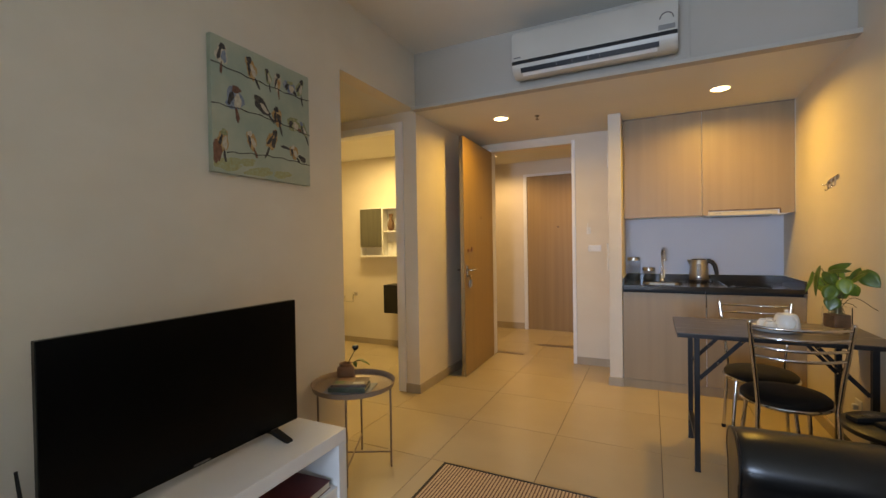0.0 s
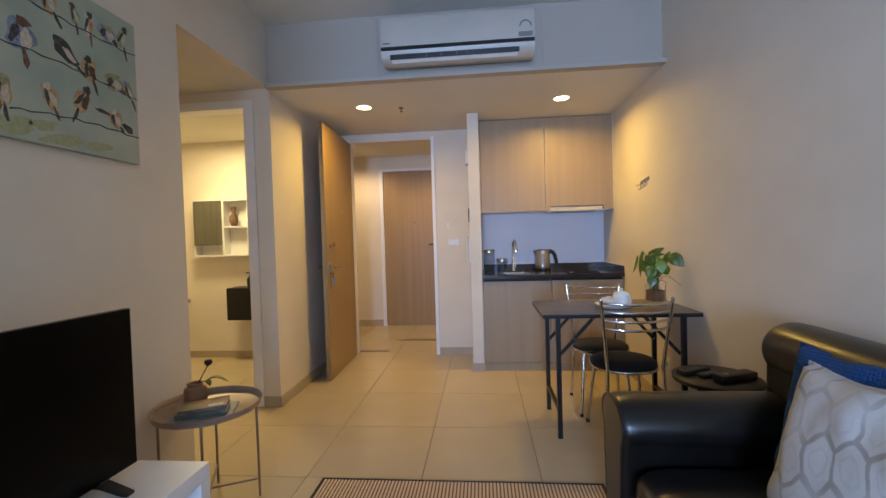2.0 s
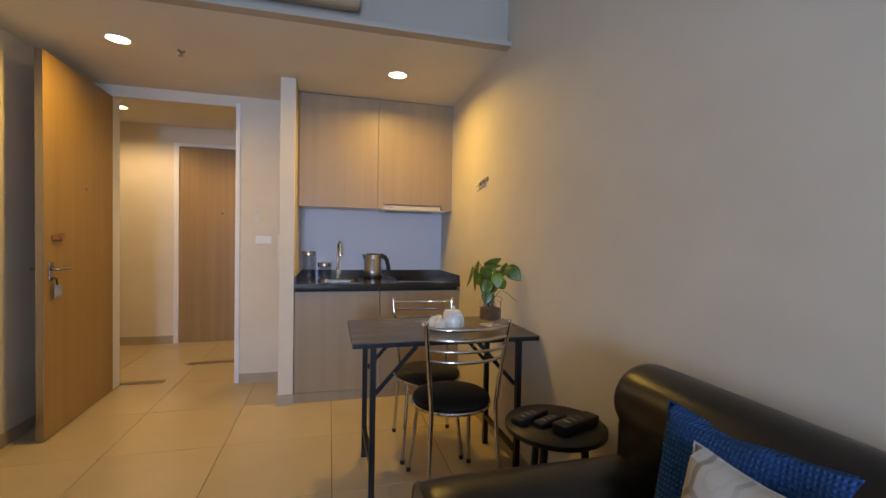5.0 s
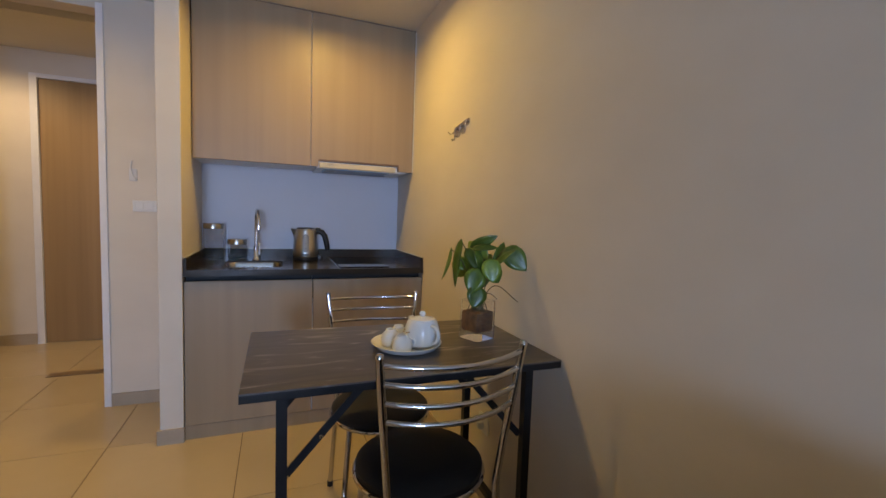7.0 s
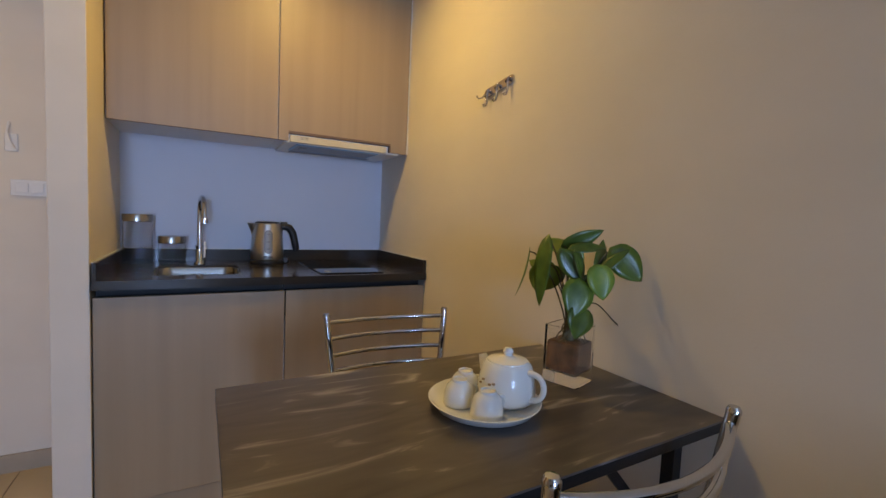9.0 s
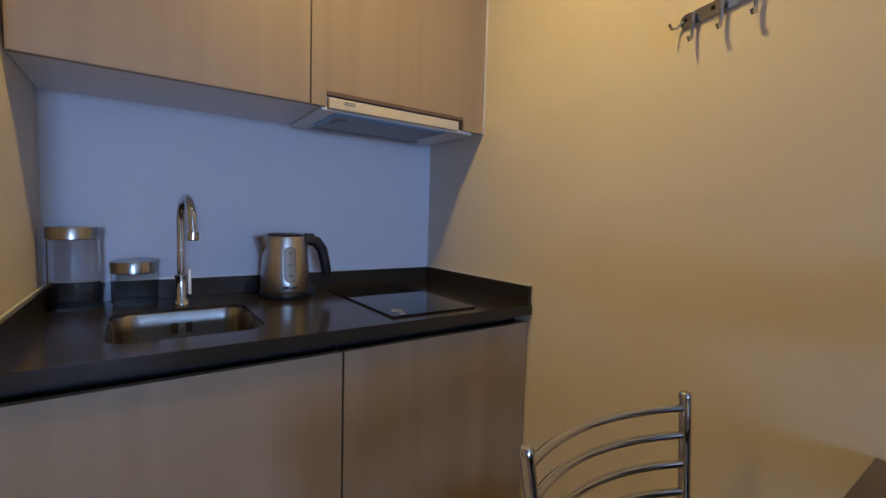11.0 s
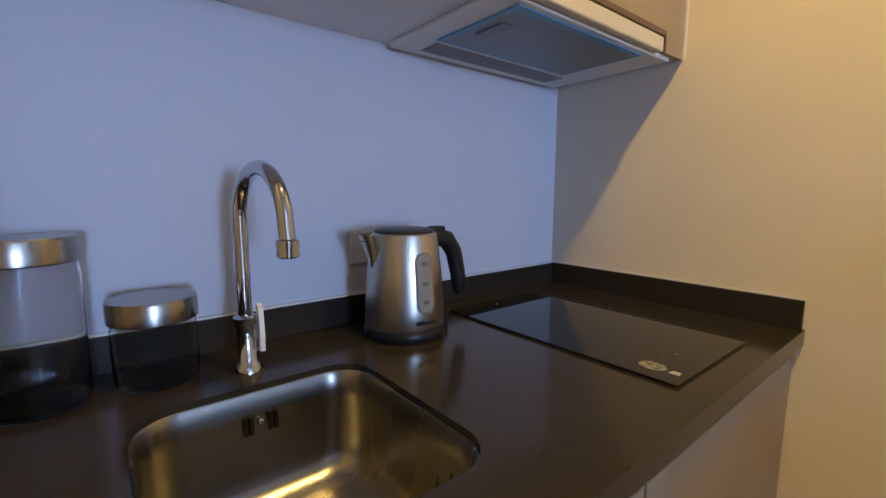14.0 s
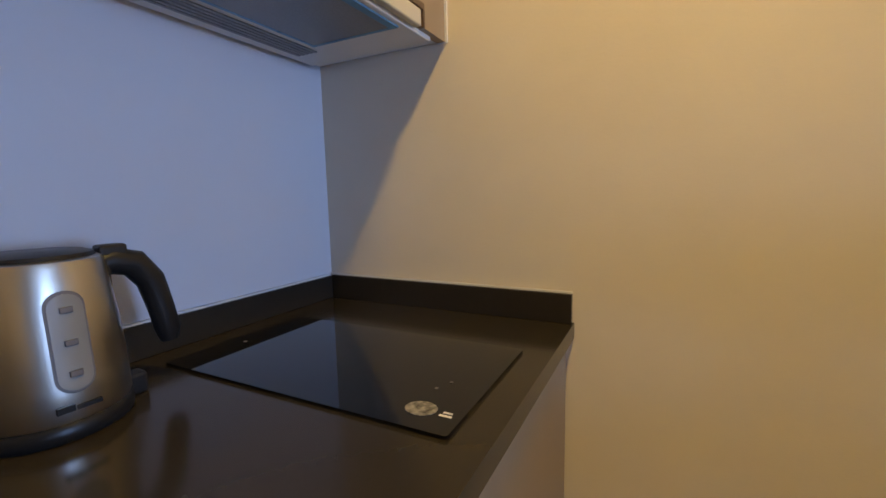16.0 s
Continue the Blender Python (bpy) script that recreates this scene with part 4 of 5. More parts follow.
# ---- picture ----
def painting():
    y0, y1, z0, z1, xf = 1.400, 1.996, 1.588, 2.196, -1.696
    p = thing("canvas_picture", pose(LX, (y0 + y1) / 2, z0), "square canvas with pale green ground, twigs and coloured blots", "picture")
    ground = mat("canvas_ground", (0.43, 0.45, 0.35), (0.27, 0.345, 0.285), rough=0.8, scale=5.5, bump=0.4, fine=220)
    c = part("canvas", boxes((LX + 0.0005, xf, y0, y1, z0, z1), bev=0.003), ground, p, world=True)
    w, h = y1 - y0, z1 - z0
    twig = mat("canvas_twig", (0.05, 0.035, 0.03), rough=0.8, scale=40)

    def paint(name, a, b):
        return mat("canvas_" + name, a, b, rough=0.8, scale=70)

    cols = {"rust": paint("rust", (0.36, 0.17, 0.06), (0.52, 0.36, 0.18)), "dark": paint("dark", (0.022, 0.020, 0.022), (0.10, 0.085, 0.075)), "pale": paint("pale", (0.58, 0.53, 0.42), (0.42, 0.36, 0.28)),
            "blue": paint("blue", (0.10, 0.15, 0.24), (0.30, 0.34, 0.38)), "olive": paint("olive", (0.16, 0.19, 0.10), (0.38, 0.38, 0.20)), "brown": paint("brown", (0.13, 0.055, 0.035), (0.24, 0.11, 0.07)),
            "ochre": paint("ochre", (0.34, 0.31, 0.13), (0.36, 0.40, 0.26))}

    def blot(u, v, a, b, turn, lift):
        """A ragged dab of paint: centre, half sizes, tilt."""
        pts = []
        s, k = math.sin(radians(turn)), math.cos(radians(turn))
        for i in range(18):
            t = 2 * math.pi * i / 18
            r = 1 + 0.13 * math.sin(3 * t + u * 40) + 0.09 * math.cos(5 * t + v * 31) + 0.06 * math.sin(8 * t + u * 77)
            du, dv = a * r * math.cos(t), b * r * math.sin(t)
            pts.append((y0 + min(max(u + du * k - dv * s, 0.005), 0.995) * w, z0 + min(max(v + du * s + dv * k, 0.005), 0.995) * h))
        return prism(pts, "x", xf + 0.0003, xf + 0.0006 + lift)

    for v0, v1, v2, u0, u1 in ((0.795, 0.765, 0.78, 0.0, 1.0), (0.495, 0.535, 0.46, 0.0, 1.0), (0.155, 0.225, 0.186, 0.12, 1.0)):
        pts = [(xf + 0.0005, y0 + (u0 + (u1 - u0) * i / 16) * w, z0 + (v0 * (1 - i / 16) ** 2 + 2 * v1 * (i / 16) * (1 - i / 16) + v2 * (i / 16) ** 2) * h + 0.004 * math.sin(i * 2.1)) for i in range(17)]
        part("twig", tube(bmesh.new(), pts, [0.0030 - 0.0012 * abs(math.sin(i * 1.3)) for i in range(17)], 5), twig, c, world=True)
    # dabs: centre, half breadth and height, tilt, tones of body, cap, side and tail
    dabs = [(0.09, 0.870, 0.052, 0.075, -5, "pale", "dark", "blue", -4), (0.355, 0.855, 0.048, 0.085, 18, "rust", "dark", "pale", 30), (0.525, 0.845, 0.030, 0.062, 15, "olive", "dark", "pale", 10), (0.625, 0.835, 0.038, 0.072, -8, "pale", "dark", "rust", 6),
            (0.76, 0.835, 0.070, 0.050, -12, "blue", "olive", "pale", 60), (0.885, 0.865, 0.036, 0.080, -22, "olive", "dark", "pale", 12),
            (0.195, 0.575, 0.078, 0.092, -12, "blue", "brown", "pale", 10), (0.455, 0.590, 0.050, 0.090, 48, "dark", "dark", "pale", 50), (0.615, 0.540, 0.050, 0.078, 10, "rust", "dark", "dark", 20), (0.80, 0.520, 0.075, 0.056, -8, "olive", "olive", "pale", 65), (0.925, 0.500, 0.036, 0.070, 30, "olive", "blue", "pale", 25),
            (0.085, 0.235, 0.050, 0.082, -10, "rust", "olive", "pale", 8), (0.345, 0.285, 0.044, 0.072, 20, "rust", "pale", "pale", 22), (0.555, 0.335, 0.050, 0.090, -28, "rust", "dark", "dark", -25), (0.80, 0.275, 0.050, 0.056, 20, "rust", "pale", "pale", 40)]
    for i, (u, v, a, b, tilt, body, cap, side, tail) in enumerate(dabs):
        s, k = math.sin(radians(tilt)), math.cos(radians(tilt))
        part("blot", blot(u, v, a, b, tilt, 0.0006), cols[body], c, world=True)
        part("blot", blot(u - s * b * 0.75, v + k * b * 0.80, a * 0.52, b * 0.30, tilt + 20, 0.0011), cols[cap], c, world=True)
        part("blot", blot(u + a * 0.35, v - b * 0.15, a * 0.42, b * 0.60, tilt + 8, 0.0009), cols[side], c, world=True)
        part("blot", blot(u - a * 0.45, v - b * 0.05, a * 0.26, b * 0.62, tilt - 10, 0.0013), cols["dark"], c, world=True)
        st, kt = math.sin(radians(tail)), math.cos(radians(tail))
        part("blot", blot(u + st * b * 1.35, v - kt * b * 1.35, a * 0.20, b * 0.60, tail, 0.0008), cols["dark" if i % 3 else "brown"], c, world=True)
    part("blot", blot(0.035, 0.150, 0.038, 0.085, 0, 0.0015), cols["brown"], c, world=True)
    part("blot", blot(0.70, 0.300, 0.055, 0.012, -6, 0.0007), cols["dark"], c, world=True)
    part("blot", blot(0.90, 0.235, 0.050, 0.024, -25, 0.0007), cols["dark"], c, world=True)
    for u, v, a, b in ((0.13, 0.07, 0.12, 0.05), (0.42, 0.05, 0.14, 0.035), (0.30, 0.11, 0.08, 0.03), (0.66, 0.06, 0.10, 0.03)):
        part("blot", blot(u, v, a, b, 8, 0.0003), cols["ochre"], c, world=True)


painting()


# ---- television, bench and tray table ----
def tv_bench():
    x0, x1, y0, y1 = -1.66, -1.178, 0.10, 1.628
    b = thing("tv_bench", pose(-1.42, 0.86, 0), "low white lacquered television bench with an open shelf", "tv bench")
    part("top", boxes((x0, x1, y0, y1, 0.403, 0.458), bev=0.002), WHITELACQ, b, world=True)
    for ya, yb in ((y0, y0 + 0.05), (y1 - 0.05, y1)):
        part("side", boxes((x0, x1, ya, yb, 0.0, 0.402), bev=0.002), WHITELACQ, b, world=True)
    part("shelf", boxes((x0, x1 - 0.01, y0 + 0.051, y1 - 0.051, 0.175, 0.225), bev=0.002), WHITELACQ, b, world=True)
    k = thing("book", pose(-1.325, 1.375, 0.225, 0, 0, 4), "dark red hardback lying on the bench shelf", "book", "books")
    part("pages", boxes((-0.125, 0.128, -0.165, 0.165, 0.004, 0.030)), PAPER, k)
    part("cover", boxes((-0.13, 0.13, -0.17, 0.17, 0, 0.004), (-0.13, 0.13, -0.17, 0.17, 0.030, 0.034), (-0.134, -0.13, -0.17, 0.17, 0, 0.034)), BOOKRED, k)


tv_bench()


def television():
    t = thing("television", pose(-1.41, 1.116, 0.458, 0, 0, -1.5), "black flat television on two splayed feet", "television")
    W, z0, z1 = 0.440, 0.034, 0.560
    part("case", boxes((-0.045, 0.000, -W + 0.06, W - 0.06, z0 + 0.03, z1 - 0.12), bev=0.02), BLACKP, t, smooth=True)
    part("bezel", boxes((-0.012, 0.012, -W, W, z0, z1), bev=0.003), TVBLACK, t)
    part("screen", boxes((0.0122, 0.0135, -W + 0.005, W - 0.005, z0 + 0.016, z1 - 0.005)), TVBLACK, t, "dark glossy screen")
    part("maker_mark", boxes((0.0122, 0.0136, -0.03, 0.03, z0 + 0.005, z0 + 0.012)), GREYPRINT, t)
    for s in (-1, 1):
        y = s * (W - 0.13)
        part("foot", prism([(-0.10, 0.0), (-0.085, 0.0), (-0.01, 0.020), (0.01, 0.020), (0.088, 0.0), (0.105, 0.0), (0.105, 0.008), (0.02, 0.038), (-0.02, 0.038), (-0.10, 0.008)], "y", y - 0.014, y + 0.014), BLACKP, t)
    d = thing("router", pose(-1.61, 0.78, 0.458), "black wireless router standing behind the television", "router")
    part("case", boxes((-0.035, 0.035, -0.07, 0.07, 0, 0.030), bev=0.006), BLACKP, d, smooth=True)
    for ay, lean in ((-0.055, -0.012), (0.055, 0.02)):
        part("aerial", tube(bmesh.new(), [(-0.030, ay, 0.024), (-0.034, ay + lean * 0.3, 0.06), (-0.036, ay + lean, 0.150)], [0.006, 0.0055, 0.0045], 10), BLACKP, d, smooth=True)


television()


def tray_table():
    cx, cy, H, R = -1.488, 2.085, 0.488, 0.229
    t = thing("tray_table", pose(cx, cy, 0), "round taupe steel tray table on thin legs", "side table")
    part("tray", lathe([(0, H - 0.030), (R - 0.012, H - 0.030), (R - 0.004, H - 0.026), (R, H - 0.004), (R + 0.004, H), (R + 0.001, H + 0.002), (R - 0.006, H - 0.004), (R - 0.010, H - 0.024), (R - 0.016, H - 0.027), (0, H - 0.027)], 56), COPPER, t, smooth=True)
    a0 = radians(26)
    feet = [(0.205 * math.cos(a0 + k * math.pi / 2), 0.205 * math.sin(a0 + k * math.pi / 2)) for k in range(4)]
    for fx, fy in feet:
        part("leg", tube(bmesh.new(), [(fx, fy, H - 0.032), (fx, fy, 0.0)], 0.0058, 10), COPPER, t, smooth=True)
    for k in range(2):
        a, b = feet[k], feet[k + 2]
        part("cross_bar", tube(bmesh.new(), [(a[0], a[1], 0.085 + 0.011 * k), (b[0], b[1], 0.085 + 0.011 * k)], 0.005, 8), COPPER, t, smooth=True)
    z = H - 0.0265

    def book(x, y, rz, w, l, h, base, cover, label):
        k = thing("book", pose(cx + x, cy + y, base, 0, 0, rz), label, "book", "books")
        part("pages", boxes((-w / 2 + 0.003, w / 2 - 0.004, -l / 2 + 0.004, l / 2 - 0.004, 0.0025, h - 0.0025)), PAPER, k)
        part("cover", boxes((-w / 2, w / 2, -l / 2, l / 2, 0, 0.0025), (-w / 2, w / 2, -l / 2, l / 2, h - 0.0025, h), (-w / 2 - 0.002, -w / 2, -l / 2, l / 2, 0, h)), cover, k)
        return k
    book(0.02, -0.055, 20, 0.25, 0.19, 0.006, z, BOOKBLUE, "thin blue-grey magazine under the other books")
    book(0.02, -0.06, 112, 0.13, 0.20, 0.022, z + 0.006, BOOKGREEN, "green paperback lying on the tray table")
    k = book(0.015, -0.045, 116, 0.125, 0.19, 0.014, z + 0.028, BOOKDARK, "reddish brown paperback on top of the green one")
    part("title_bar", boxes((-0.050, -0.020, -0.08, -0.02, 0.0141, 0.0145)), PAPER, k)
    part("picture_block", boxes((-0.01, 0.05, -0.02, 0.07, 0.0141, 0.0145)), CLAY, k)
    part("picture_block", boxes((-0.045, 0.0, 0.03, 0.08, 0.0141, 0.0146)), LEAF, k)
    v = thing("clay_jar", pose(cx - 0.092, cy + 0.045, z), "small brown clay jar holding one twig", "vase")
    part("jar", lathe([(0, 0), (0.044, 0), (0.049, 0.006), (0.050, 0.070), (0.046, 0.084), (0.034, 0.091), (0.033, 0.098), (0.038, 0.104), (0.036, 0.107), (0.029, 0.104), (0.028, 0.08), (0, 0.05)], 32), CLAY, v, smooth=True)
    part("twig", tube(bmesh.new(), bez((0, 0, 0.05), (0.01, 0.0, 0.11), (0.03, 0.02, 0.14), (0.055, 0.02, 0.185), 8), 0.0026, 6), STEM, v)
    part("twig", tube(bmesh.new(), bez((0, 0, 0.05), (0.01, 0.01, 0.10), (0.05, 0.03, 0.125), (0.08, 0.04, 0.118), 8), 0.0022, 6), STEM, v)
    for (lx, ly, lz), ang, pit, s in (((0.08, 0.04, 0.118), 25, -14, 0.06), ((0.06, 0.035, 0.122), 60, 4, 0.05), ((0.045, 0.025, 0.112), -40, -15, 0.045)):
        part("leaf", leaf_mesh(s, 0.28, pose(lx, ly, lz, 0, -pit, ang)), LEAF, v)
    part("flower", lathe([(0, -0.016), (0.012, -0.010), (0.020, 0.004), (0.014, 0.016), (0, 0.02)], 12, 0.057, 0.02, 0.195), BLACKP, v, "dark dried flower head", smooth=True)


def leaf_mesh(size, width, m, curl=0.25):
    """A leaf that grows along +x, folded a little along its midrib."""
    bm = bmesh.new()
    n, rows = 10, []
    for i in range(n + 1):
        t = i / n
        w = width * size * (math.sin(math.pi * min(1, t * 1.0) ** 0.72) ** 0.8 if 0 < t < 1 else 0.0)
        x, z = size * t, -curl * size * t * t
        rows.append([bm.verts.new((x - (0.10 * size * (1 - t) if abs(k) == 2 and t < 0.3 else 0), w * k / 2, z + 0.22 * abs(w * k / 2) * (1 if abs(k) < 2 else 0.8))) for k in (-2, -1, 0, 1, 2)])
    for a, b in zip(rows, rows[1:]):
        for k in range(4):
            try:
                bm.faces.new((a[k], a[k + 1], b[k + 1], b[k]))
            except ValueError:
                pass
    bmesh.ops.remove_doubles(bm, verts=bm.verts, dist=1e-5)
    bmesh.ops.recalc_face_normals(bm, faces=bm.faces)
    for f in bm.faces:
        f.smooth = True
    bmesh.ops.solidify(bm, geom=bm.faces[:], thickness=0.0007)
    bm.transform(m)
    return bm


tray_table()


# ---- rug ----
def rug():
    m, n, l = links_of("striped_weave")
    p = n["Principled BSDF"]
    tc, sx, w = n.new("ShaderNodeTexCoord"), n.new("ShaderNodeSeparateXYZ"), n.new("ShaderNodeTexWave")
    l.new(tc.outputs["Object"], sx.inputs[0])
    w.wave_type, w.bands_direction = "BANDS", "X"
    w.inputs["Scale"].default_value, w.inputs["Distortion"].default_value, w.inputs["Detail"].default_value, w.inputs["Detail Scale"].default_value = 18.0, 0.5, 2, 6
    l.new(tc.outputs["Object"], w.inputs["Vector"])
    r = n.new("ShaderNodeValToRGB")
    r.color_ramp.elements[0].position, r.color_ramp.elements[0].color = 0.24, (0.15, 0.08, 0.05, 1)
    r.color_ramp.elements[1].position, r.color_ramp.elements[1].color = 0.46, (0.60, 0.43, 0.28, 1)
    l.new(w.outputs["Fac"], r.inputs[0])
    l.new(r.outputs[0], p.inputs["Base Color"])
    p.inputs["Roughness"].default_value = 0.95
    ns = n.new("ShaderNodeTexNoise")
    ns.inputs["Scale"].default_value = 260
    l.new(tc.outputs["Object"], ns.inputs["Vector"])
    b = n.new("ShaderNodeBump")
    b.inputs["Strength"].default_value, b.inputs["Distance"].default_value = 0.6, 0.003
    l.new(ns.outputs["Fac"], b.inputs["Height"])
    l.new(b.outputs[0], p.inputs["Normal"])
    g = thing("rug", pose(-0.35, 1.5, 0), "cream and dark striped woven rug with a dark border", "rug")
    x0, x1, y0, y1 = -1.045, 0.36, 0.55, 2.325
    part("weave", boxes((x0 + 0.012, x1 - 0.012, y0 + 0.012, y1 - 0.012, 0.0005, 0.007)), m, g, world=True)
    part("border", boxes((x0, x0 + 0.012, y0, y1, 0.0005, 0.009), (x1 - 0.012, x1, y0, y1, 0.0005, 0.009), (x0 + 0.012, x1 - 0.012, y0, y0 + 0.012, 0.0005, 0.009), (x0 + 0.012, x1 - 0.012, y1 - 0.012, y1, 0.0005, 0.009), bev=0.002), BLACKP, g, world=True)


rug()


# ---- sofa ----
def puff(x0, x1, y0, y1, z0, z1, p=5.0, n=14):
    """A stuffed block: a box with bulging faces and soft edges."""
    bm = bmesh.new()
    bmesh.ops.create_cube(bm, size=2.0)
    bmesh.ops.subdivide_edges(bm, edges=bm.edges[:], cuts=n, use_grid_fill=True)
    c = Vector(((x0 + x1) / 2, (y0 + y1) / 2, (z0 + z1) / 2))
    h = Vector(((x1 - x0) / 2, (y1 - y0) / 2, (z1 - z0) / 2))
    for v in bm.verts:
        k = (abs(v.co.x) ** p + abs(v.co.y) ** p + abs(v.co.z) ** p) ** (1 / p)
        v.co = c + Vector((h.x * v.co.x / k, h.y * v.co.y / k, h.z * v.co.z / k))
    return bm


def rolled(axis, a, b, cu, cv, ru, rv, panel, foot, n=28):
    """A padded roll on top of a narrower panel, drawn across and pushed along an axis with rounded ends."""
    def outline(s):
        out = [(cu - panel * s, foot), (cu + panel * s, foot)]
        for i in range(n + 1):
            t = -0.62 + (math.pi + 1.24) * i / n
            out.append((cu + ru * s * math.cos(t), cv + rv * s * math.sin(t)))
        return out
    bm = bmesh.new()
    ends = [(a, 0.86), (a + 0.010, 0.925), (a + 0.03, 0.962), (a + 0.07, 0.985), (a + 0.14, 1.0), (b - 0.10, 1.0), (b - 0.03, 0.98), (b - 0.012, 0.95), (b, 0.90)]
    rings = []
    for h, s in ends:
        rings.append([bm.verts.new((h, u, v) if axis == "x" else (u, h, v)) for u, v in outline(s)])
    k = len(rings[0])
    for p, q in zip(rings, rings[1:]):
        for i in range(k):
            bm.faces.new((p[i], p[(i + 1) % k], q[(i + 1) % k], q[i]))
    bm.faces.new(rings[0])
    bm.faces.new(rings[-1])
    bmesh.ops.recalc_face_normals(bm, faces=bm.faces)
    return bm


def sofa():
    s = thing("sofa", pose(0.68, 1.12, 0), "black leather sofa with rolled arms", "sofa")
    part("base", boxes((0.32, 0.98, 0.40, 1.88, 0.05, 0.26), bev=0.02), LEATHER, s, smooth=True, world=True)
    for ya, yb in ((1.125, 1.735), (0.515, 1.120)):
        part("seat_cushion", puff(0.272, 0.86, ya, yb, 0.24, 0.438), LEATHER, s, smooth=True, world=True)
    part("arm", rolled("x", 0.264, 1.00, 1.835, 0.536, 0.132, 0.092, 0.085, 0.05), LEATHER, s, smooth=True, world=True)
    part("arm", rolled("x", 0.264, 1.00, 0.405, 0.536, 0.132, 0.092, 0.085, 0.05), LEATHER, s, smooth=True, world=True)
    part("backrest", rolled("y", 0.30, 1.905, 0.930, 0.775, 0.108, 0.105, 0.100, 0.05), LEATHER, s, smooth=True, world=True)
    for cy0 in (1.835, 0.405):
        loop = [(0.267, cy0 + 0.122 * math.cos(-0.62 + (math.pi + 1.24) * i / 24), 0.536 + 0.085 * math.sin(-0.62 + (math.pi + 1.24) * i / 24)) for i in range(25)]
        part("arm_piping", tube(bmesh.new(), [(0.267, cy0 + 0.078, 0.06)] + loop + [(0.267, cy0 - 0.078, 0.06)], 0.005, 8), LEATHER, s, smooth=True, world=True)
    for ya, yb in ((1.125, 1.70), (0.54, 1.120)):
        part("back_cushion", puff(0.80, 0.95, ya, yb, 0.36, 0.78, 4.0), LEATHER, s, smooth=True, world=True)
    for lx in (0.36, 0.94):
        for ly in (0.40, 1.84):
            part("foot", lathe([(0, 0), (0.022, 0), (0.028, 0.05), (0, 0.05)], 14, lx, ly, 0), BLACKP, s, world=True)
    return s


sofa()


def pillow(name, material, m, w, h, t, label):
    bm = bmesh.new()
    n = 22
    def sheet(sign):
        g = []
        for i in range(n + 1):
            row = []
            for j in range(n + 1):
                u, v = 2 * i / n - 1, 2 * j / n - 1
                pin = 1 - 0.10 * (1 - abs(v) ** 2) * abs(u) ** 3, 1 - 0.10 * (1 - abs(u) ** 2) * abs(v) ** 3
                th = (max(0, 1 - u ** 4) * max(0, 1 - v ** 4)) ** 0.33
                wob = 0.018 * noise.noise(Vector((u * 2.1, v * 2.1, sign + w * 9))) + 0.006 * noise.noise(Vector((u * 5.3, v * 4.6, sign - w * 5)))
                ex = 0.010 * noise.noise(Vector((u * 1.7 + 3, v * 1.7, w * 7)))
                ez = 0.012 * noise.noise(Vector((u * 1.7, v * 1.7 + 5, w * 7 + h)))
                row.append(bm.verts.new((u * w / 2 * pin[0] + ex, sign * (t / 2 * th + wob * th), v * h / 2 * pin[1] + ez)))
            g.append(row)
        for i in range(n):
            for j in range(n):
                bm.faces.new((g[i][j], g[i + 1][j], g[i + 1][j + 1], g[i][j + 1]))
    sheet(1)
    sheet(-1)
    bmesh.ops.remove_doubles(bm, verts=bm.verts, dist=0.0008)
    bmesh.ops.recalc_face_normals(bm, faces=bm.faces)
    p = thing(name, m, label, "cushion", "cushions on the sofa")
    c = part("cover", bm, material, p, smooth=True)
    pts = []
    for (ua, va), (ub, vb) in (((-1, -1), (1, -1)), ((1, -1), (1, 1)), ((1, 1), (-1, 1)), ((-1, 1), (-1, -1))):
        for i in range(12):
            u, v = ua + (ub - ua) * i / 12, va + (vb - va) * i / 12
            px = u * w / 2 * (1 - 0.10 * (1 - abs(v) ** 2) * abs(u) ** 3) + 0.010 * noise.noise(Vector((u * 1.7 + 3, v * 1.7, w * 7)))
            pz = v * h / 2 * (1 - 0.10 * (1 - abs(u) ** 2) * abs(v) ** 3) + 0.012 * noise.noise(Vector((u * 1.7, v * 1.7 + 5, w * 7 + h)))
            pts.append((px, 0, pz))
    part("piping", tube(bmesh.new(), pts + [pts[0]], 0.003, 6), material, p)
    return p


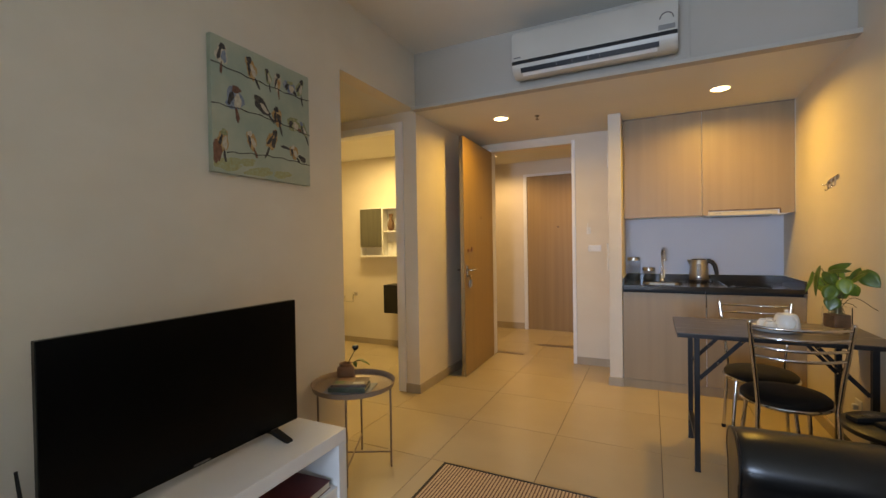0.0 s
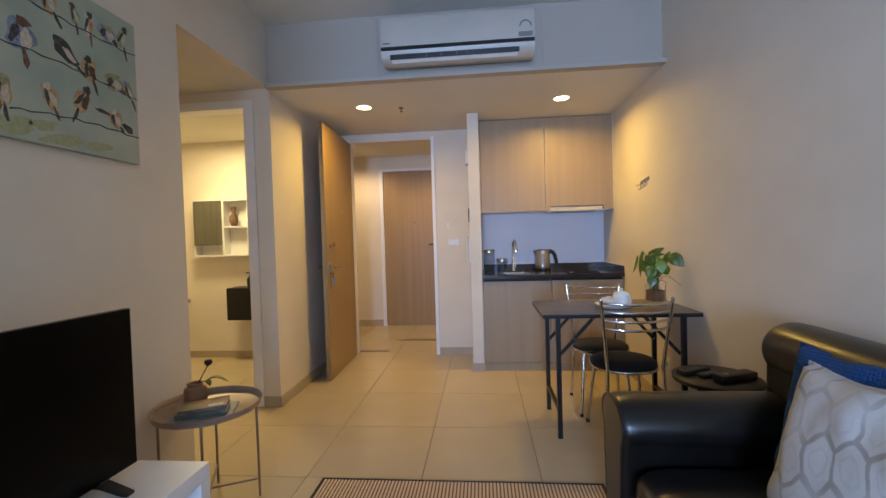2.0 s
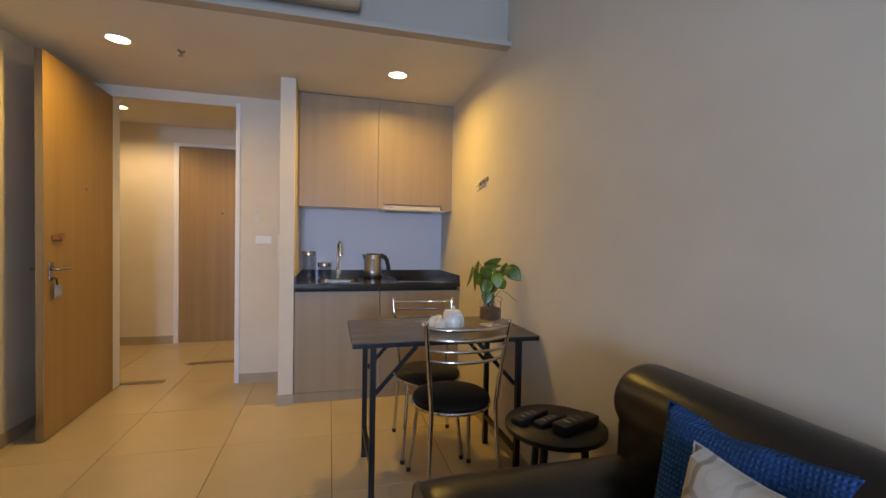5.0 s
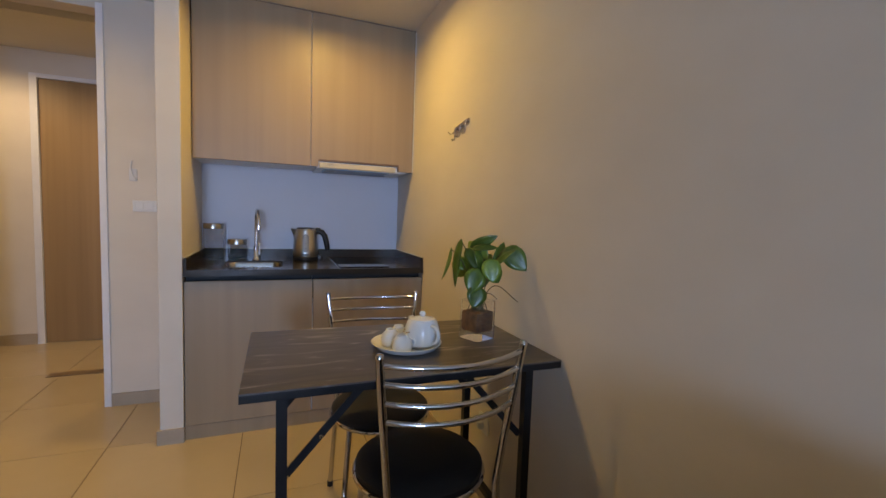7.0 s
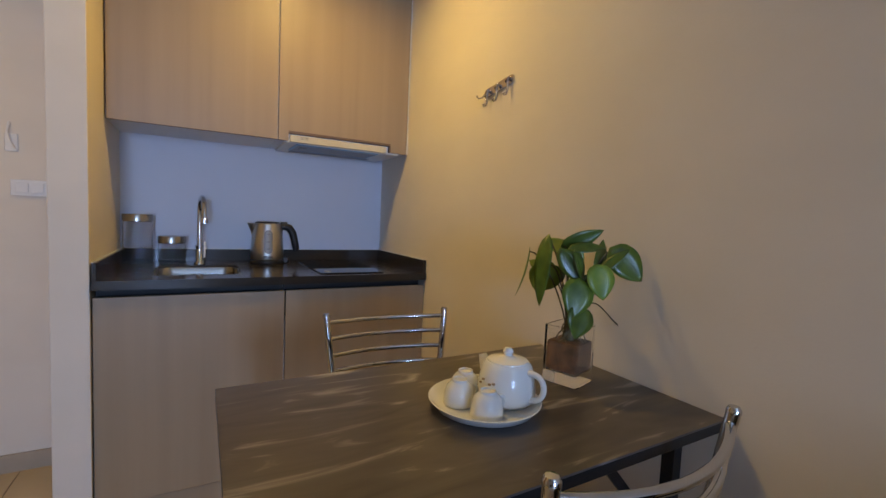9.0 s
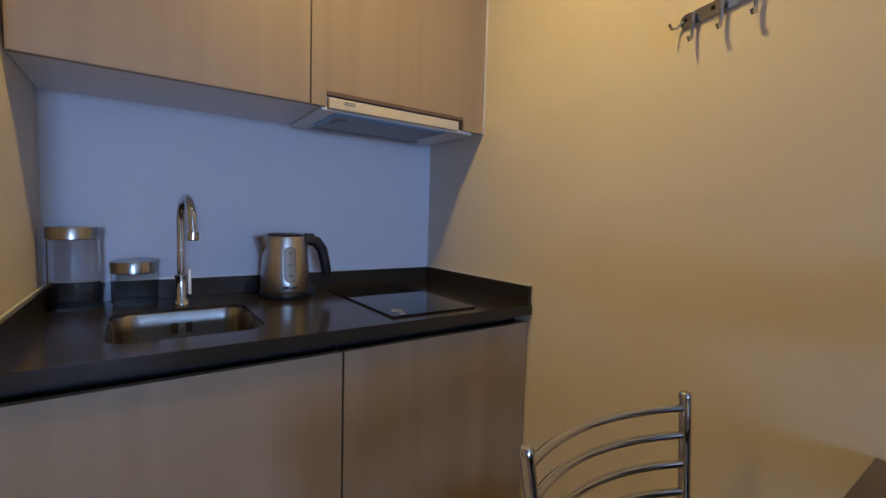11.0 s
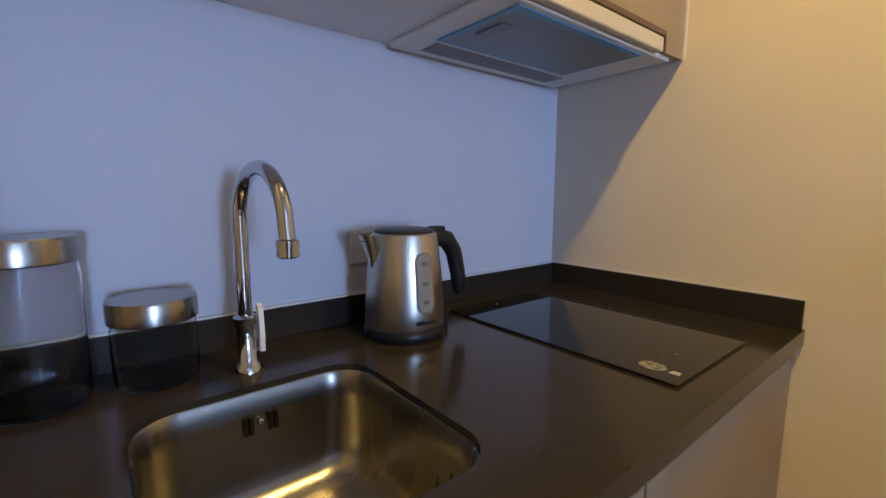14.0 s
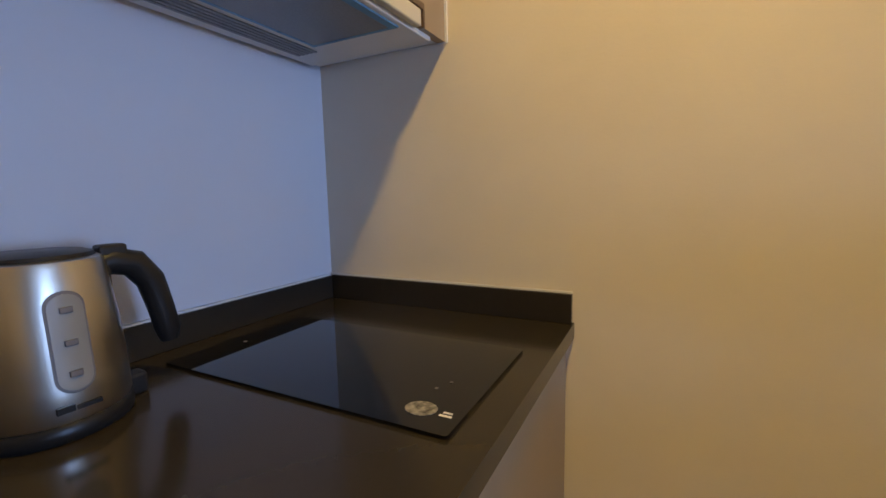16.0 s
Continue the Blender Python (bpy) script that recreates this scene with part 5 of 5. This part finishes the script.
def hexcloth():
    m, n, l = links_of("hexagon_cloth")
    p = n["Principled BSDF"]
    tc = n.new("ShaderNodeTexCoord")
    sc = n.new("ShaderNodeMapping")
    sc.inputs["Scale"].default_value = (13.2, 0.0, 7.4)
    sc.inputs["Rotation"].default_value = (0, radians(6), 0)
    wn1 = n.new("ShaderNodeTexNoise")
    wn1.inputs["Scale"].default_value, wn1.inputs["Detail"].default_value = 9, 2
    l.new(tc.outputs["Object"], wn1.inputs["Vector"])
    warp = n.new("ShaderNodeVectorMath")
    warp.operation = "MULTIPLY_ADD"
    warp.inputs[1].default_value = (0.045, 0.045, 0.045)
    l.new(wn1.outputs["Color"], warp.inputs[0])
    l.new(tc.outputs["Object"], warp.inputs[2])
    l.new(warp.outputs[0], sc.inputs[0])

    def calc(op, a, b=None):
        q = n.new("ShaderNodeMath")
        q.operation = op
        for k, x in enumerate((a, b)):
            if isinstance(x, (int, float)):
                q.inputs[k].default_value = x
            elif x is not None:
                l.new(x, q.inputs[k])
        return q.outputs[0]

    dist = []
    for off in ((20.0, 0, 17.3205), (20.5, 0, 17.3205 + 0.8660)):
        a = n.new("ShaderNodeVectorMath")
        a.operation = "ADD"
        a.inputs[1].default_value = off
        l.new(sc.outputs[0], a.inputs[0])
        b = n.new("ShaderNodeVectorMath")
        b.operation = "MODULO"
        b.inputs[1].default_value = (1.0, 1.0, 1.7320)
        l.new(a.outputs[0], b.inputs[0])
        sp = n.new("ShaderNodeSeparateXYZ")
        l.new(b.outputs[0], sp.inputs[0])
        ax = calc("ABSOLUTE", calc("SUBTRACT", sp.outputs[0], 0.5))
        az = calc("ABSOLUTE", calc("SUBTRACT", sp.outputs[2], 0.8660))
        dist.append(calc("MAXIMUM", ax, calc("ADD", calc("MULTIPLY", ax, 0.5), calc("MULTIPLY", az, 0.8660))))
    ab = n.new("ShaderNodeMath")
    ab.operation = "SUBTRACT"
    ab.inputs[0].default_value = 0.5
    l.new(calc("MINIMUM", dist[0], dist[1]), ab.inputs[1])
    r = n.new("ShaderNodeValToRGB")
    e = r.color_ramp.elements
    e[0].position, e[0].color = 0.042, (1, 1, 1, 1)
    e[1].position, e[1].color = 0.075, (0, 0, 0, 1)
    for at, v in ((0.20, 0.0), (0.225, 0.22), (0.27, 0.22), (0.295, 0.0)):
        e.new(at).color = (v, v, v, 1)
    l.new(ab.outputs[0], r.inputs[0])
    fade = n.new("ShaderNodeTexNoise")
    fade.inputs["Scale"].default_value = 6.5
    l.new(tc.outputs["Object"], fade.inputs["Vector"])
    fr2 = n.new("ShaderNodeMapRange")
    fr2.inputs["From Min"].default_value, fr2.inputs["From Max"].default_value = 0.38, 0.56
    fr2.inputs["To Min"].default_value, fr2.inputs["To Max"].default_value = 0.25, 1.0
    l.new(fade.outputs["Fac"], fr2.inputs[0])
    mx = n.new("ShaderNodeMix")
    mx.data_type = "RGBA"
    mx.inputs["A"].default_value, mx.inputs["B"].default_value = (0.45, 0.43, 0.40, 1), (0.27, 0.245, 0.215, 1)
    l.new(calc("MULTIPLY", r.outputs[0], fr2.outputs[0]), mx.inputs["Factor"])
    l.new(mx.outputs["Result"], p.inputs["Base Color"])
    p.inputs["Roughness"].default_value = 0.8
    ns = n.new("ShaderNodeTexNoise")
    ns.inputs["Scale"].default_value = 320
    l.new(tc.outputs["Object"], ns.inputs["Vector"])
    b = n.new("ShaderNodeBump")
    b.inputs["Strength"].default_value, b.inputs["Distance"].default_value = 0.4, 0.002
    l.new(ns.outputs["Fac"], b.inputs["Height"])
    l.new(b.outputs[0], p.inputs["Normal"])
    return m


pillow("cushion", BLUEKNIT, pose(0.812, 1.488, 0.648, -15, -3, -80), 0.385, 0.43, 0.12, "blue knitted cushion leaning on the sofa back")
pillow("cushion", hexcloth(), pose(0.700, 1.325, 0.634, -17, -2, -83), 0.385, 0.43, 0.15, "white cushion with a grey hexagon print")
pillow("cushion", BLUEKNIT, pose(0.800, 1.060, 0.612, -17, 1, -90), 0.44, 0.40, 0.11, "second blue knitted cushion, sunk into the sofa seat")


# ---- small round table with remotes ----
def round_table():
    cx, cy, H, R = 0.852, 2.255, 0.556, 0.182
    t = thing("round_table", pose(cx, cy, 0), "small round black side table", "side table")
    part("top", lathe([(0, -0.022), (R - 0.006, -0.022), (R, -0.018), (R, -0.003), (R - 0.004, 0), (0, 0)], 48, 0, 0, H), DARKMETAL, t, smooth=True)
    for k in range(3):
        a = radians(100 + 120 * k)
        part("leg", tube(bmesh.new(), [(0.10 * math.cos(a), 0.10 * math.sin(a), H - 0.022), (0.15 * math.cos(a), 0.15 * math.sin(a), 0.0)], 0.014, 12), DARKMETAL, t, smooth=True)
    for x, y, rz, w, l, h in ((-0.075, 0.055, -62, 0.050, 0.17, 0.022), (-0.015, 0.01, -66, 0.042, 0.15, 0.018), (0.050, -0.055, -70, 0.060, 0.19, 0.035)):
        r = thing("remote_control", pose(cx + x, cy + y, H, 0, 0, rz), "black remote control lying on the round table", "remote control", "remote controls")
        part("case", boxes((-w / 2, w / 2, -l / 2, l / 2, 0, h), bev=0.006), BLACKP, r, smooth=True)
        for i in range(3):
            part("key", boxes((-w * 0.25, w * 0.25, -l * 0.3 + i * l * 0.18, -l * 0.3 + i * l * 0.18 + 0.012, h, h + 0.0015)), GREYPRINT if i else STEEL, r)


round_table()


# ---- folding table ----
def table_top_material():
    m, n, l = links_of("dark_marble_laminate")
    p = n["Principled BSDF"]
    tc, mp = n.new("ShaderNodeTexCoord"), n.new("ShaderNodeMapping")
    mp.inputs["Scale"].default_value, mp.inputs["Rotation"].default_value = (1.6, 8.0, 1), (0, 0, radians(-14))
    l.new(tc.outputs["Object"], mp.inputs[0])
    a = n.new("ShaderNodeTexNoise")
    a.inputs["Scale"].default_value, a.inputs["Detail"].default_value, a.inputs["Distortion"].default_value = 2.2, 8, 1.2
    l.new(mp.outputs[0], a.inputs["Vector"])
    r = n.new("ShaderNodeValToRGB")
    e = r.color_ramp.elements
    e[0].position, e[0].color = 0.30, (0.050, 0.042, 0.037, 1)
    e[1].position, e[1].color = 0.74, (0.42, 0.38, 0.34, 1)
    k = r.color_ramp.elements.new(0.58)
    k.color = (0.095, 0.080, 0.070, 1)
    l.new(a.outputs["Fac"], r.inputs[0])
    l.new(r.outputs[0], p.inputs["Base Color"])
    p.inputs["Roughness"].default_value = 0.28
    return m


def folding_table():
    x0, x1, y0, y1, H = 0.148, 1.044, 2.757, 3.305, 0.756
    t = thing("folding_table", pose((x0 + x1) / 2, (y0 + y1) / 2, 0), "folding table with a dark marbled top and black legs", "table")
    part("tabletop", boxes((x0, x1, y0, y1, H - 0.004, H)), table_top_material(), t, "dark grey marbled laminate top", world=True)
    part("underside", boxes((x0, x1, y0, y1, H - 0.024, H - 0.0042), bev=0.001), DARKMETAL, t, world=True)
    for ya in (y0 + 0.10, y1 - 0.118):
        part("apron", boxes((x0 + 0.06, x1 - 0.06, ya, ya + 0.018, H - 0.042, H - 0.025)), DARKMETAL, t, world=True)
    for lx, s in ((0.243, 1), (0.962, -1)):
        for ly in (2.815, 3.255):
            bm = squarebar(bmesh.new(), (lx, ly, 0.012), (lx, ly, H - 0.026), 0.026)
            leg = part("leg", bm, DARKMETAL, t, world=True)
            part("foot_cap", boxes((lx - 0.015, lx + 0.015, ly - 0.015, ly + 0.015, 0, 0.014), bev=0.002), BLACKP, leg, world=True)
            br = part("brace", squarebar(bmesh.new(), (lx + s * 0.012, ly + (0.016 if ly < 3 else -0.016), 0.50), (lx + s * 0.215, ly + (0.016 if ly < 3 else -0.016), H - 0.03), 0.007, 0.020), DARKMETAL, t, world=True)
            for f in (0.0, 0.42, 0.96):
                px, pz = lx + s * (0.012 + 0.203 * f), 0.50 + (H - 0.53) * f
                py = ly + 0.0045 if ly < 3 else ly - 0.0275
                part("rivet", boxes((px - 0.005, px + 0.005, py - 0.003, py + 0.003, pz - 0.005, pz + 0.005), bev=0.0025), CHROME, br, world=True)
        part("cross_bar", squarebar(bmesh.new(), (lx, 2.828, 0.165), (lx, 3.242, 0.165), 0.022), DARKMETAL, t, world=True)


folding_table()


# ---- tubular chairs ----
def tube_chair():
    c = thing("chair", pose(0, 0, 0), "chrome tube chair with slatted back and round black seat", "chair", "chairs at the folding table")
    hz = 0.455
    seat = lathe([(0, hz - 0.022), (0.178, hz - 0.022), (0.192, hz - 0.010), (0.192, hz + 0.004), (0.175, hz + 0.018), (0.10, hz + 0.026), (0, hz + 0.028)], 40)
    part("seat", seat, VINYL, c, "round black padded seat", smooth=True)
    part("seat_ring", tube(bmesh.new(), [(0.192 * math.cos(2 * math.pi * i / 36), 0.192 * math.sin(2 * math.pi * i / 36), hz - 0.020) for i in range(37)], 0.0095, 10, caps=False), CHROME, c, smooth=True)
    # the back stands at y = -0.2; its posts lean out and run down as the rear legs
    for s in (-1, 1):
        pts = [(s * 0.197, -0.235, 0.868), (s * 0.185, -0.222, 0.75), (s * 0.168, -0.205, 0.60), (s * 0.155, -0.195, 0.47), (s * 0.160, -0.200, 0.33), (s * 0.178, -0.225, 0.012)]
        pb = part("back_post", tube(bmesh.new(), pts, 0.0105, 12), CHROME, c, smooth=True)
        part("post_cap", lathe([(0, -0.003), (0.0112, -0.003), (0.0112, 0.003), (0.008, 0.008), (0, 0.009)], 14, s * 0.197, -0.235, 0.868), CHROME, pb, smooth=True)
        part("rubber_foot", lathe([(0, 0), (0.013, 0), (0.013, 0.022), (0, 0.022)], 12, s * 0.178, -0.225, 0), BLACKP, pb)
        lg = part("leg", tube(bmesh.new(), [(s * 0.135, 0.115, hz - 0.02), (s * 0.150, 0.145, 0.25), (s * 0.170, 0.185, 0.012)], 0.0105, 12), CHROME, c, smooth=True)
        part("rubber_foot", lathe([(0, 0), (0.013, 0), (0.013, 0.022), (0, 0.022)], 12, s * 0.170, 0.185, 0), BLACKP, lg)
    for z, hw, yy in ((0.848, 0.193, -0.233), (0.800, 0.188, -0.228), (0.750, 0.183, -0.222), (0.702, 0.178, -0.217)):
        pts = [(hw * k / 8, yy - 0.050 * (1 - (k / 8) ** 2), z - 0.007 * (1 - (k / 8) ** 2)) for k in range(-8, 9)]
        part("back_slat", tube(bmesh.new(), pts, 0.0072, 10), CHROME, c, smooth=True)
    return c


chair = tube_chair()
chair.matrix_basis = pose(0.634, 2.875, 0, 0, 0, 2) @ Matrix.Scale(0.987, 4)
copy_thing(chair, pose(0.613, 3.298, 0, 0, 0, 177) @ Matrix.Scale(0.978, 4))


# ---- on the folding table ----
TT = 0.756


def tea_set():
    cx, cy = 0.623, 3.006
    p = thing("tea_tray", pose(cx, cy, TT) @ Matrix.Scale(0.9, 4), "round white china tray", "tray")
    part("dish", lathe([(0, 0), (0.095, 0), (0.112, 0.006), (0.124, 0.020), (0.127, 0.023), (0.124, 0.024), (0.108, 0.011), (0.09, 0.007), (0, 0.007)], 48), CHINA, p, smooth=True)
    z = TT + 0.0066
    t = thing("teapot", pose(cx + 0.050, cy - 0.006, z, 0, 0, -72) @ Matrix.Scale(0.98, 4), "white china teapot with a small brown print", "teapot")
    part("body", lathe([(0, 0), (0.050, 0), (0.059, 0.008), (0.0615, 0.028), (0.057, 0.058), (0.050, 0.080), (0.045, 0.086), (0, 0.086)], 40), CHINA, t, smooth=True)
    part("lid", lathe([(0, 0.084), (0.043, 0.0845), (0.042, 0.089), (0.020, 0.094), (0.008, 0.098), (0.011, 0.106), (0.007, 0.113), (0, 0.114)], 28), CHINA, t, smooth=True)
    part("handle", tube(bmesh.new(), bez((0.050, 0, 0.072), (0.100, 0, 0.085), (0.098, 0, 0.015), (0.054, 0, 0.020), 14), 0.0062, 10), CHINA, t, smooth=True)
    part("spout", tube(bmesh.new(), [(-0.044, 0, 0.046), (-0.056, 0, 0.060), (-0.062, 0, 0.074), (-0.066, 0, 0.085)], [0.017, 0.014, 0.011, 0.009], 12), CHINA, t, smooth=True)
    for i in range(6):
        a = -math.pi / 2 - 0.5 + 0.16 * i
        zz = 0.045 + 0.012 * math.sin(i * 2.2)
        part("print", boxes((0.0595 * math.cos(a) - 0.003, 0.0595 * math.cos(a) + 0.003, 0.0595 * math.sin(a) - 0.002, 0.0595 * math.sin(a) + 0.002, zz - 0.002, zz + 0.002), bev=0.0008), GOLD, t)
    for i, (dx, dy) in enumerate(((-0.052, 0.022), (-0.032, -0.055), (-0.012, 0.062))):
        c = thing("teacup", pose(cx + dx * 0.92, cy + dy * 0.92, z) @ Matrix.Scale(0.94, 4), "small white china cup turned upside down on the tray", "cup", "teacups")
        part("cup", lathe([(0.031, 0), (0.033, 0.002), (0.0325, 0.022), (0.028, 0.040), (0.020, 0.048), (0.017, 0.050), (0.017, 0.055), (0.0145, 0.055), (0.0145, 0.051), (0, 0.050)], 28), CHINA, c, smooth=True)
        part("handle", tube(bmesh.new(), bez((0.026, 0, 0.038), (0.050, 0, 0.040), (0.050, 0, 0.012), (0.030, 0, 0.014), 8), 0.0034, 8), CHINA, c, smooth=True)


tea_set()


def plant():
    cx, cy = 0.895, 3.046
    v = thing("potted_plant", pose(cx, cy, TT, 0, 0, 18), "green leafy plant rooted in a square glass vase", "plant")
    h, w, wall = 0.136, 0.0445, 0.004
    bm = bmesh.new()
    rings = []
    for hw, z in ((w, 0.0015), (w, h), (w - wall, h), (w - wall, 0.029), (0.0, 0.029)):
        rings.append([bm.verts.new((px, py, z)) for px, py in rounded_rect(-max(hw, 0.002), max(hw, 0.002), -max(hw, 0.002), max(hw, 0.002), max(0.001, hw * 0.12), 3)])
    for a, b in zip(rings, rings[1:]):
        for i in range(len(a)):
            bm.faces.new((a[i], a[(i + 1) % len(a)], b[(i + 1) % len(a)], b[i]))
    bm.faces.new(rings[0][::-1])
    bm.faces.new(rings[-1])
    bmesh.ops.recalc_face_normals(bm, faces=bm.faces)
    part("vase", bm, CLEAR, v, "square clear glass vase").visible_shadow = False
    part("root_ball", puff(-w + 0.0048, w - 0.0048, -w + 0.0048, w - 0.0048, 0.0300, 0.100, 16, 10), SOIL, v, "brown roots in water", smooth=True)
    for i in range(16):
        a, b = i * 2.39, i * 1.71 + 0.6
        part("root", tube(bmesh.new(), bez((0.034 * math.cos(a), 0.034 * math.sin(a), 0.095), (0.036 * math.cos(b), 0.036 * math.sin(b), 0.118), (0.024 * math.cos(a + 1), 0.024 * math.sin(a + 1), 0.128), (0.010 * math.cos(b), 0.010 * math.sin(b), 0.150 + 0.012 * math.sin(i * 3.1)), 8), 0.0016, 5), STEM, v)
    part("root_ball", puff(-0.015, 0.017, -0.014, 0.014, 0.09, 0.160, 3, 6), STEM, v, smooth=True)
    # each leaf: base and tip as (across, back, up), breadth, twist about its rib
    turn = radians(-41.8)

    def spot(u, d, z):
        return Vector((u * math.cos(turn) - d * math.sin(turn), u * math.sin(turn) + d * math.cos(turn), z))

    rows = [((-0.075, 0.0, 0.350), (-0.108, -0.02, 0.178), 0.24, 60, 0), ((-0.112, 0.03, 0.318), (-0.132, 0.02, 0.195), 0.26, -62, 1), ((-0.030, 0.0, 0.338), (0.066, -0.03, 0.380), 0.36, 20, 0),
            ((-0.025, -0.03, 0.332), (0.070, -0.04, 0.345), 0.30, -30, 0), ((-0.050, -0.03, 0.325), (0.000, -0.05, 0.245), 0.42, 25, 0), ((-0.015, -0.035, 0.325), (0.010, -0.05, 0.250), 0.40, -25, 0),
            ((0.035, -0.050, 0.292), (0.050, -0.075, 0.212), 0.74, 5, 1), ((-0.010, -0.055, 0.255), (-0.035, -0.085, 0.170), 0.72, 10, 0), ((-0.005, -0.060, 0.192), (-0.020, -0.085, 0.120), 0.86, -8, 0),
            ((0.060, 0.0, 0.280), (0.100, 0.03, 0.362), 0.40, 15, 0), ((0.062, -0.02, 0.278), (0.132, -0.03, 0.345), 0.26, -40, 0), ((0.100, 0.0, 0.330), (0.178, -0.03, 0.255), 0.66, 8, 0),
            ((0.005, 0.03, 0.335), (0.030, 0.01, 0.285), 0.5, 30, 1), ((-0.045, 0.04, 0.250), (-0.100, 0.06, 0.300), 0.7, 20, 1), ((-0.055, 0.02, 0.285), (-0.085, 0.05, 0.205), 0.8, 15, 1), ((-0.030, 0.05, 0.275), (-0.050, 0.09, 0.200), 0.8, -10, 0), ((0.045, 0.03, 0.255), (0.085, 0.05, 0.190), 0.75, 10, 0), ((0.0, 0.04, 0.310), (-0.045, 0.07, 0.360), 0.7, 10, 1), ((0.010, 0.03, 0.240), (0.035, 0.06, 0.170), 0.8, -15, 0), ((0.020, 0.05, 0.260), (0.055, 0.10, 0.310), 0.5, 0, 0)]
    for i, (a, b, wd, twist, pale) in enumerate(rows):
        p, q = spot(a[0] * 0.92, a[1], 0.14 + (a[2] - 0.14) * 0.94), spot(b[0] * 0.92, b[1], 0.14 + (b[2] - 0.14) * 0.94)
        ax = (q - p).normalized()
        face = spot(0.15, -1.0, 0.25)
        ay = face.cross(ax).normalized()
        az = ax.cross(ay).normalized()
        m = Matrix((ax, ay, az)).transposed().to_4x4()
        m.translation = p
        part("stalk", tube(bmesh.new(), bez((0.010 * math.cos(i), 0.010 * math.sin(i), 0.10), (p.x * 0.15, p.y * 0.15, 0.19), (p.x * 0.7, p.y * 0.7, p.z + 0.005), p, 8), 0.0018, 6), STEM, v)
        part("leaf", leaf_mesh((q - p).length * 0.95, wd * 0.60, m @ pose(0, 0, 0, twist, 0, 0), 0.12), LEAFY if pale else LEAF, v)
    for pts in (bez((0.02, 0.0, 0.13), (0.06, -0.02, 0.24), (0.09, -0.04, 0.16), (0.145, -0.06, 0.125)), bez((0.01, 0.01, 0.14), (0.04, 0.0, 0.165), (0.06, 0.0, 0.16), (0.075, -0.02, 0.135))):
        part("runner", tube(bmesh.new(), pts, 0.0016, 6), STEM, v)


plant()


# ---- floor tiles ----
TS, JX, JY = 0.605, 0.07, 2.945
tile_bm = bmesh.new()
box(tile_bm, -TS / 2 + 0.0017, TS / 2 - 0.0017, -TS / 2 + 0.0017, TS / 2 - 0.0017, -0.008, 0.0, bev=0.0008, seg=1)
tile_mesh = mesh_of("floor_tile", tile_bm, TILE)
floor_ob = bpy.data.objects["floor"]
for i in range(-7, 3):
    for j in range(-14, 7):
        cx, cy = JX + (i + 0.5) * TS, JY + (j + 0.5) * TS
        if (cy < 2.0 and (cx < -2.1 or cx > 1.4)) or (cy < -0.9 and cx < -1.1) or cy < -3.5:
            continue
        t = new("tile", tile_mesh)
        t.parent = floor_ob
        t.location = (cx, cy, 0)
